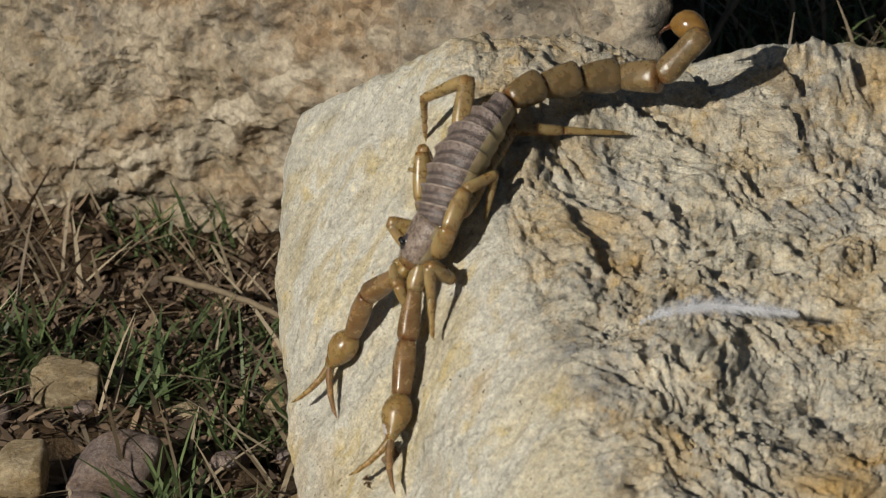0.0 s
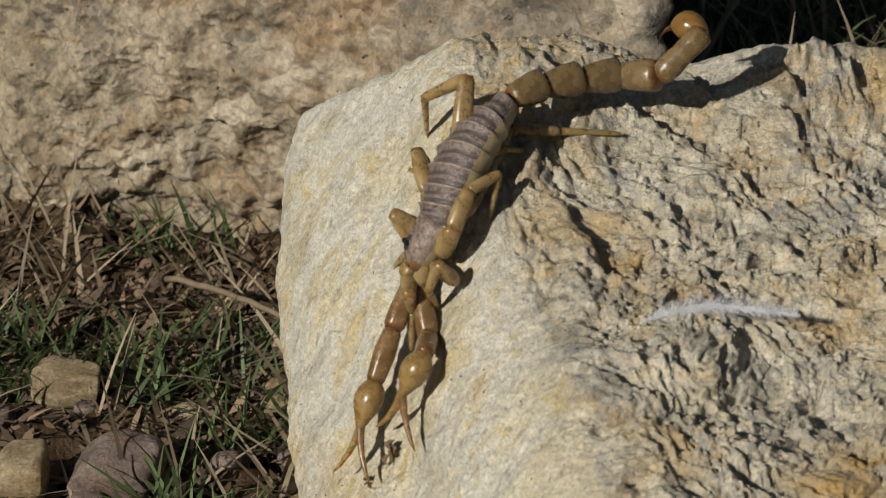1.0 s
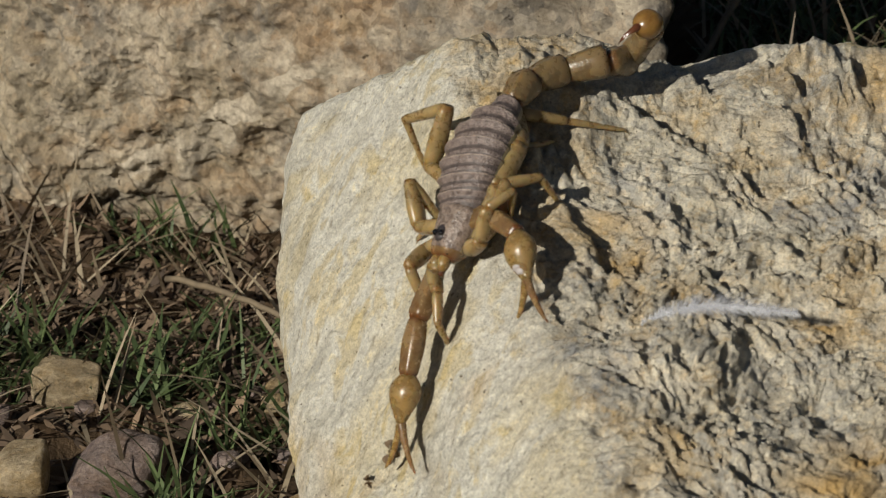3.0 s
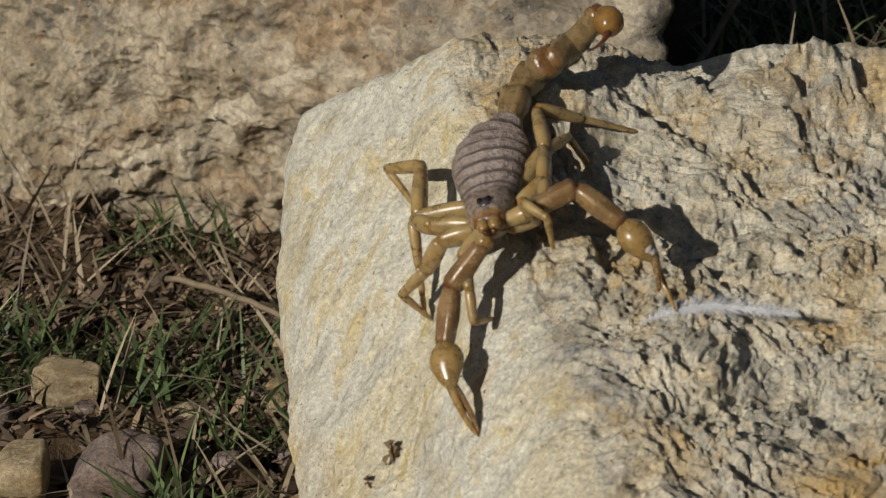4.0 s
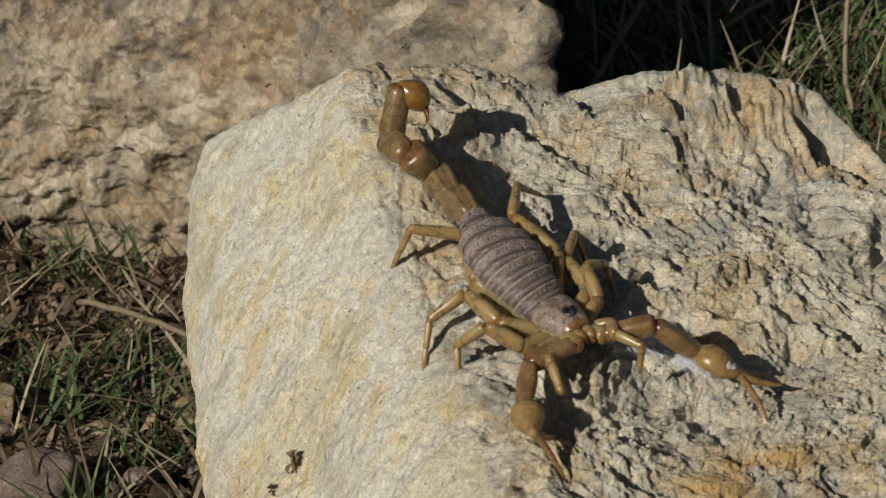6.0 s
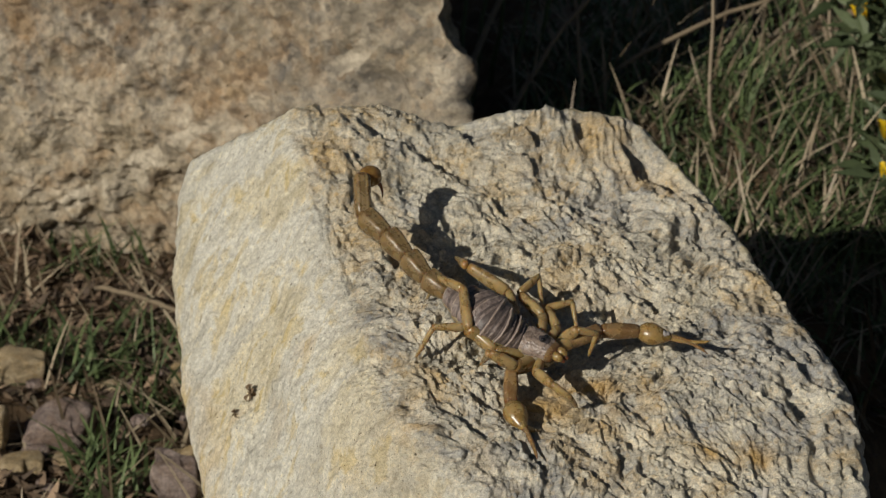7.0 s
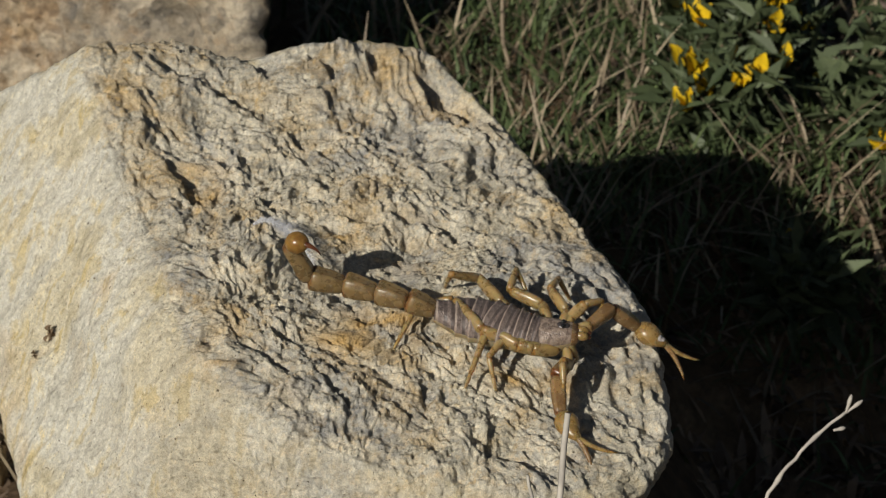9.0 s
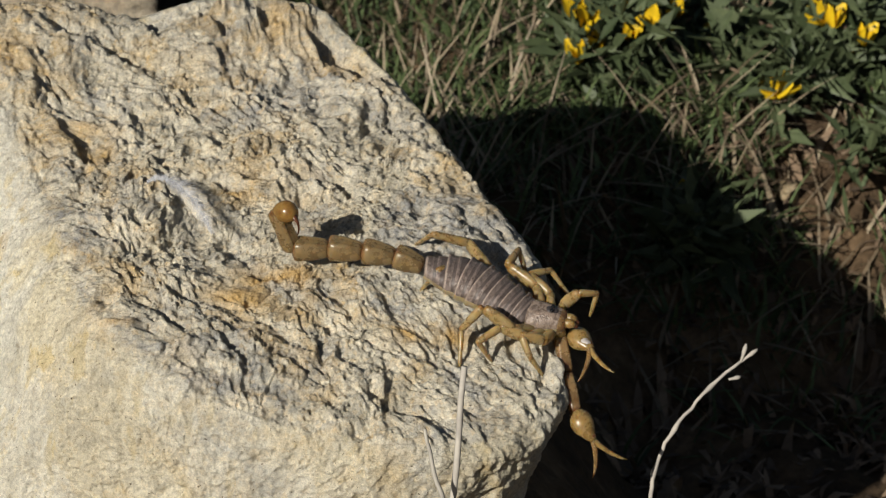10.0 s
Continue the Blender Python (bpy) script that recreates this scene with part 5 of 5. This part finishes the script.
stance(7.5, up=(0.13, -0.33, 0.93),
       trunk=(493, -346, 901, 423, -315, 918, 356, -277, 930, 299, -298, 957, 241, -316, 965),
       tail=(184, -294, 967, 130, -256, 978, 77, -217, 1000, 22, -179, 1027, 14, -109, 1089, 28, -142, 1090, 47, -198, 1086),
       arm_right=(491, -376, 883, 459, -432, 847, 473, -505, 812, 506, -557, 799, 612, -578, 778, 550, -601, 741),
       arm_left=(523, -324, 896, 552, -257, 920, 637, -238, 911, 710, -237, 914, 775, -186, 903, 819, -269, 873),
       legs_right=(486, -425, 855, 520, -410, 830, 573, -386, 792, 347, -387, 893, 296, -406, 882, 319, -375, 824, 320, -267, 913, 270, -308, 904, 257, -369, 853, 246, -304, 965, 167, -318, 991, 125, -335, 898),
       legs_left=(522, -300, 926, 564, -286, 916, 553, -274, 858, 485, -240, 930, 523, -203, 944, 521, -210, 874, 406, -178, 942, 441, -125, 955, 452, -173, 899, 313, -196, 967, 260, -151, 1015, 276, -130, 914))
stance(8.0, up=(0.13, -0.33, 0.93),
       trunk=(616, -362, 898, 556, -355, 902, 487, -372, 924, 421, -354, 922, 342, -356, 910),
       tail=(275, -351, 915, 215, -364, 940, 155, -333, 953, 86, -321, 988, 65, -251, 1045, 95, -233, 1042, 106, -290, 1026),
       arm_right=(622, -354, 869, 616, -422, 837, 640, -490, 795, 684, -531, 780, 803, -551, 765, 745, -573, 727),
       arm_left=(646, -297, 877, 656, -227, 901, 724, -185, 882, 784, -173, 879, 860, -146, 893, 851, -219, 871),
       legs_right=(648, -437, 846, 616, -414, 824, 563, -377, 790, 498, -427, 872, 453, -448, 848, 490, -407, 805, 443, -376, 892, 384, -400, 883, 412, -401, 814, 398, -236, 900, 321, -285, 890, 282, -366, 859),
       legs_left=(640, -303, 920, 673, -273, 916, 663, -262, 858, 590, -253, 922, 608, -201, 930, 609, -209, 861, 482, -237, 928, 492, -177, 949, 527, -212, 893, 362, -240, 931, 299, -225, 985, 306, -158, 905))
stance(8.5, up=(0.13, -0.33, 0.93),
       trunk=(704, -372, 885, 644, -359, 887, 581, -367, 910, 515, -376, 921, 428, -372, 906),
       tail=(372, -349, 903, 309, -329, 909, 244, -310, 917, 180, -324, 947, 150, -344, 1035, 173, -316, 1033, 193, -372, 1032),
       arm_right=(713, -368, 851, 689, -433, 813, 703, -506, 771, 743, -548, 741, 866, -579, 715, 788, -582, 670),
       arm_left=(742, -319, 859, 770, -260, 896, 839, -218, 876, 912, -218, 880, 992, -194, 877, 987, -237, 845),
       legs_right=(711, -436, 859, 700, -426, 817, 684, -413, 758, 610, -437, 848, 627, -466, 805, 651, -509, 741, 538, -402, 889, 465, -394, 862, 446, -412, 794, 522, -288, 924, 439, -328, 930, 443, -382, 814),
       legs_left=(733, -316, 906, 769, -290, 901, 761, -278, 843, 692, -244, 900, 732, -207, 905, 739, -229, 839, 573, -253, 920, 591, -192, 934, 631, -214, 875, 488, -322, 964, 445, -256, 918, 447, -178, 863))
stance(9.0, up=(0.14, -0.33, 0.93),
       trunk=(802, -445, 861, 746, -438, 863, 682, -416, 875, 626, -387, 880, 538, -377, 885),
       tail=(474, -362, 891, 415, -332, 891, 352, -311, 901, 282, -311, 927, 244, -331, 1013, 264, -358, 1025, 307, -354, 982),
       arm_right=(808, -440, 814, 765, -505, 792, 765, -574, 729, 792, -631, 703, 896, -668, 667, 822, -679, 634),
       arm_left=(832, -423, 843, 890, -377, 859, 949, -347, 810, 1005, -366, 777, 1078, -369, 737, 1044, -404, 710),
       legs_right=(776, -526, 818, 775, -551, 781, 778, -523, 728, 670, -441, 838, 635, -475, 812, 646, -503, 749, 637, -423, 851, 611, -468, 811, 580, -524, 762, 575, -351, 886, 491, -333, 851, 450, -404, 805),
       legs_left=(836, -400, 885, 874, -376, 881, 869, -364, 822, 776, -314, 884, 800, -265, 884, 829, -244, 824, 694, -307, 882, 713, -249, 902, 741, -293, 848, 639, -234, 879, 568, -275, 905, 570, -201, 845))
stance(9.5, up=(0.19, -0.35, 0.92),
       trunk=(898, -450, 838, 841, -441, 844, 768, -412, 871, 704, -381, 883, 613, -369, 882),
       tail=(560, -339, 872, 498, -352, 885, 438, -318, 879, 365, -306, 887, 329, -313, 974, 349, -342, 980, 393, -334, 940),
       arm_right=(900, -439, 782, 883, -502, 738, 910, -569, 690, 939, -614, 651, 1016, -610, 623, 985, -640, 588),
       arm_left=(923, -435, 833, 968, -380, 816, 1019, -348, 761, 1062, -376, 726, 1106, -444, 710, 1062, -436, 669),
       legs_right=(826, -518, 797, 826, -532, 754, 827, -554, 687, 786, -521, 800, 758, -546, 760, 794, -500, 722, 728, -464, 846, 635, -478, 813, 605, -509, 749, 681, -345, 879, 603, -358, 829, 599, -436, 776),
       legs_left=(934, -406, 857, 973, -384, 850, 962, -371, 792, 831, -331, 862, 870, -301, 837, 927, -259, 801, 788, -321, 878, 812, -262, 892, 840, -295, 831, 677, -293, 888, 617, -241, 916, 593, -178, 837))
stance(10.0, up=(0.25, -0.36, 0.90),
       trunk=(987, -478, 799, 934, -464, 803, 872, -422, 838, 814, -388, 861, 727, -368, 869),
       tail=(668, -345, 870, 602, -331, 874, 536, -314, 877, 460, -309, 884, 432, -310, 975, 457, -336, 979, 491, -380, 960),
       arm_right=(991, -462, 740, 997, -507, 671, 1008, -559, 607, 1038, -593, 562, 1105, -603, 515, 1042, -599, 480),
       arm_left=(1005, -422, 751, 1030, -367, 710, 1025, -447, 726, 1046, -504, 721, 1080, -574, 698, 1014, -567, 680),
       legs_right=(902, -532, 768, 916, -553, 731, 947, -536, 678, 863, -517, 783, 815, -532, 760, 846, -506, 703, 828, -502, 822, 788, -489, 775, 778, -528, 705, 813, -332, 846, 742, -390, 850, 720, -328, 780),
       legs_left=(1031, -441, 813, 1072, -425, 803, 1061, -412, 746, 944, -354, 821, 993, -328, 817, 1033, -341, 761, 902, -338, 838, 933, -282, 846, 951, -320, 784, 831, -276, 864, 737, -287, 895, 727, -211, 838))


def at_time(t):
    ts = [s[0] for s in STANCES]
    k = min(max(int(np.searchsorted(ts, t, "right")) - 1, 0), len(ts) - 2)
    u = (t - ts[k]) / (ts[k + 1] - ts[k])
    u = u * u * (3 - 2 * u) if ts[k + 1] - ts[k] > 0.9 else u
    return [a + (b - a) * u for a, b in zip(STANCES[k][1:], STANCES[k + 1][1:])]


def aim(a, b, up):
    """A pose at a with +y towards b and +z as near up as can be."""
    y = Vector(b - a).normalized()
    x = y.cross(Vector(up))
    x = x.normalized() if x.length > 1e-6 else y.orthogonal().normalized()
    z = x.cross(y)
    return Matrix(((x.x, y.x, z.x, a[0]), (x.y, y.y, z.y, a[1]), (x.z, y.z, z.z, a[2]), (0, 0, 0, 1)))


def bend(a, c, l0, l1, pole):
    """The middle joint between a and c for two bones, bent towards pole."""
    d = c - a
    dist = max(np.linalg.norm(d), 1e-6)
    u = d / dist
    if dist >= (l0 + l1) * 0.995:
        return a + u * l0
    k = min(max((l0 * l0 - l1 * l1 + dist * dist) / (2 * dist), -l0 * 0.9), l0 * 0.9)
    p = pole - u * (pole @ u)
    p /= max(np.linalg.norm(p), 1e-6)
    return a + u * k + p * math.sqrt(max(l0 * l0 - k * k, 0))


def reach_for(start, joints, lengths):
    """Joints of a chain with fixed lengths from start that keeps to the given joints and ends on the last."""
    pts = [np.array(start)] + [np.array(j) for j in joints]
    for _ in range(12):
        pts[-1] = np.array(joints[-1])
        for i in range(len(lengths) - 1, -1, -1):
            d = pts[i] - pts[i + 1]
            pts[i] = pts[i + 1] + d / max(np.linalg.norm(d), 1e-9) * lengths[i]
        pts[0] = np.array(start)
        for i, ln in enumerate(lengths):
            d = pts[i + 1] - pts[i]
            pts[i + 1] = pts[i] + d / max(np.linalg.norm(d), 1e-9) * ln
    return pts


def curve_points(pts, n=60):
    """A smooth line through the points, evenly spaced."""
    p = np.vstack([2 * pts[0] - pts[1], pts, 2 * pts[-1] - pts[-2]])
    out = []
    for i in range(1, len(p) - 2):
        for u in np.linspace(0, 1, n, endpoint=False):
            a, b, c, d = p[i - 1], p[i], p[i + 1], p[i + 2]
            out.append(0.5 * (2 * b + (c - a) * u + (2 * a - 5 * b + 4 * c - d) * u * u + (3 * b - a - 3 * c + d) * u ** 3))
    out.append(p[-2])
    return np.array(out)


def figure(t):
    """World poses of the root and of every moving part at t seconds."""
    up, trunk, tail, arm_r, arm_l, legs_r, legs_l = at_time(t)
    up = up / np.linalg.norm(up)
    out = {}
    # head and back
    root = aim(trunk[1], trunk[0] + 0.35 * (trunk[0] - trunk[2]), up)
    line = curve_points(trunk[1:])
    cum = np.concatenate([[0], np.cumsum(np.linalg.norm(np.diff(line, axis=0), axis=1))])
    total = sum(p[0] for p in PLATES)

    def on_line(s):
        return np.array([np.interp(s * cum[-1], cum, line[:, i]) for i in range(3)])
    out[head] = root
    along = 0.0
    for plate, (length, *_) in zip(plates, PLATES):
        a, b = on_line(along / total), on_line(min(1.0, (along + length) / total))
        out[plate] = aim(a, a + (a - b), up)
        along += length
    # tail
    here = on_line(1.0) - up * 0.0014
    z = up
    for k, seg in enumerate(tail_parts):
        target = tail[k] + (0 if k > 2 else up * (0.0004, 0.0010, 0.0010)[k])
        m = aim(here, target, z)
        out[seg] = m
        here = here + np.array(m.col[1])[:3] * TAIL[k] * MM
        z = np.array(m.col[2])[:3]
    u, s = tail[5], tail[6]
    out[telson] = aim(here, u + (u - tail[4]) * 0.5, u - s)
    # arms and legs
    side_way = np.array(root.col[0])[:3]
    fore = np.array(root.col[1])[:3]
    rup = np.array(root.col[2])[:3]
    base = np.array(root.translation)
    for side, arm in ((1, arm_r), (-1, arm_l)):
        here = base + side_way * side * 1.7 * MM + fore * 5.6 * MM - rup * 3.0 * MM
        shoulder, femur, patella, hand, fixed, moving = arms[side]
        pts = reach_for(here, arm[:4], [v * MM for v in ARM[:4]])
        for ob, a, b in zip((shoulder, femur, patella, hand), pts, pts[1:]):
            out[ob] = aim(a, b, rup)
        here = pts[-1]
        spread = np.cross(arm[5] - here, arm[4] - here)
        for ob, target in ((fixed, arm[4]), (moving, arm[5])):
            out[ob] = aim(here, target, spread if np.linalg.norm(spread) > 1e-9 else rup)
    for side, set_of in ((1, legs_r), (-1, legs_l)):
        for k in range(4):
            hx, hy, hz = LEG_HIP[k]
            hip = base + side_way * side * hx * MM + fore * hy * MM + rup * hz * MM
            knee, shin, foot = set_of[3 * k:3 * k + 3]
            fe, pa, ti, ta = [v * MM for v in LEG_LEN[k]]
            d = knee - hip
            if np.linalg.norm(d) > fe + pa:
                knee = hip + d / np.linalg.norm(d) * (fe + pa)
            w = min(1.0, max(0.0, (np.linalg.norm(knee - hip) / (fe + pa) - 0.45) / 0.35))
            mid = bend(hip, knee, fe, pa, w * (0.25 * rup + side_way * side) + (1 - w) * (0.2 * side_way * side - 0.8 * rup))
            pole = (shin - (knee + foot) / 2) + 1e-5 * rup
            low = bend(knee, foot, ti, ta, pole)
            femur, patella, tibia, tarsus = legs[side, k]
            out[femur] = aim(hip, mid, rup)
            out[patella] = aim(mid, knee, rup)
            out[tibia] = aim(knee, low, rup)
            out[tarsus] = aim(low, foot, rup)
    return root, out


def motions():
    roots, rows = [], {}
    for i in range(101):
        t = i / 10
        root, poses = figure(t)
        roots.append((t, root))
        back_in = root.inverted()
        for ob, m in poses.items():
            rows.setdefault(ob, []).append((t, back_in @ m))
    walk(scorpion, roots)
    walk(feather, FEATHER_ROWS)
    for ob, steps in rows.items():
        walk(ob, steps)


motions()
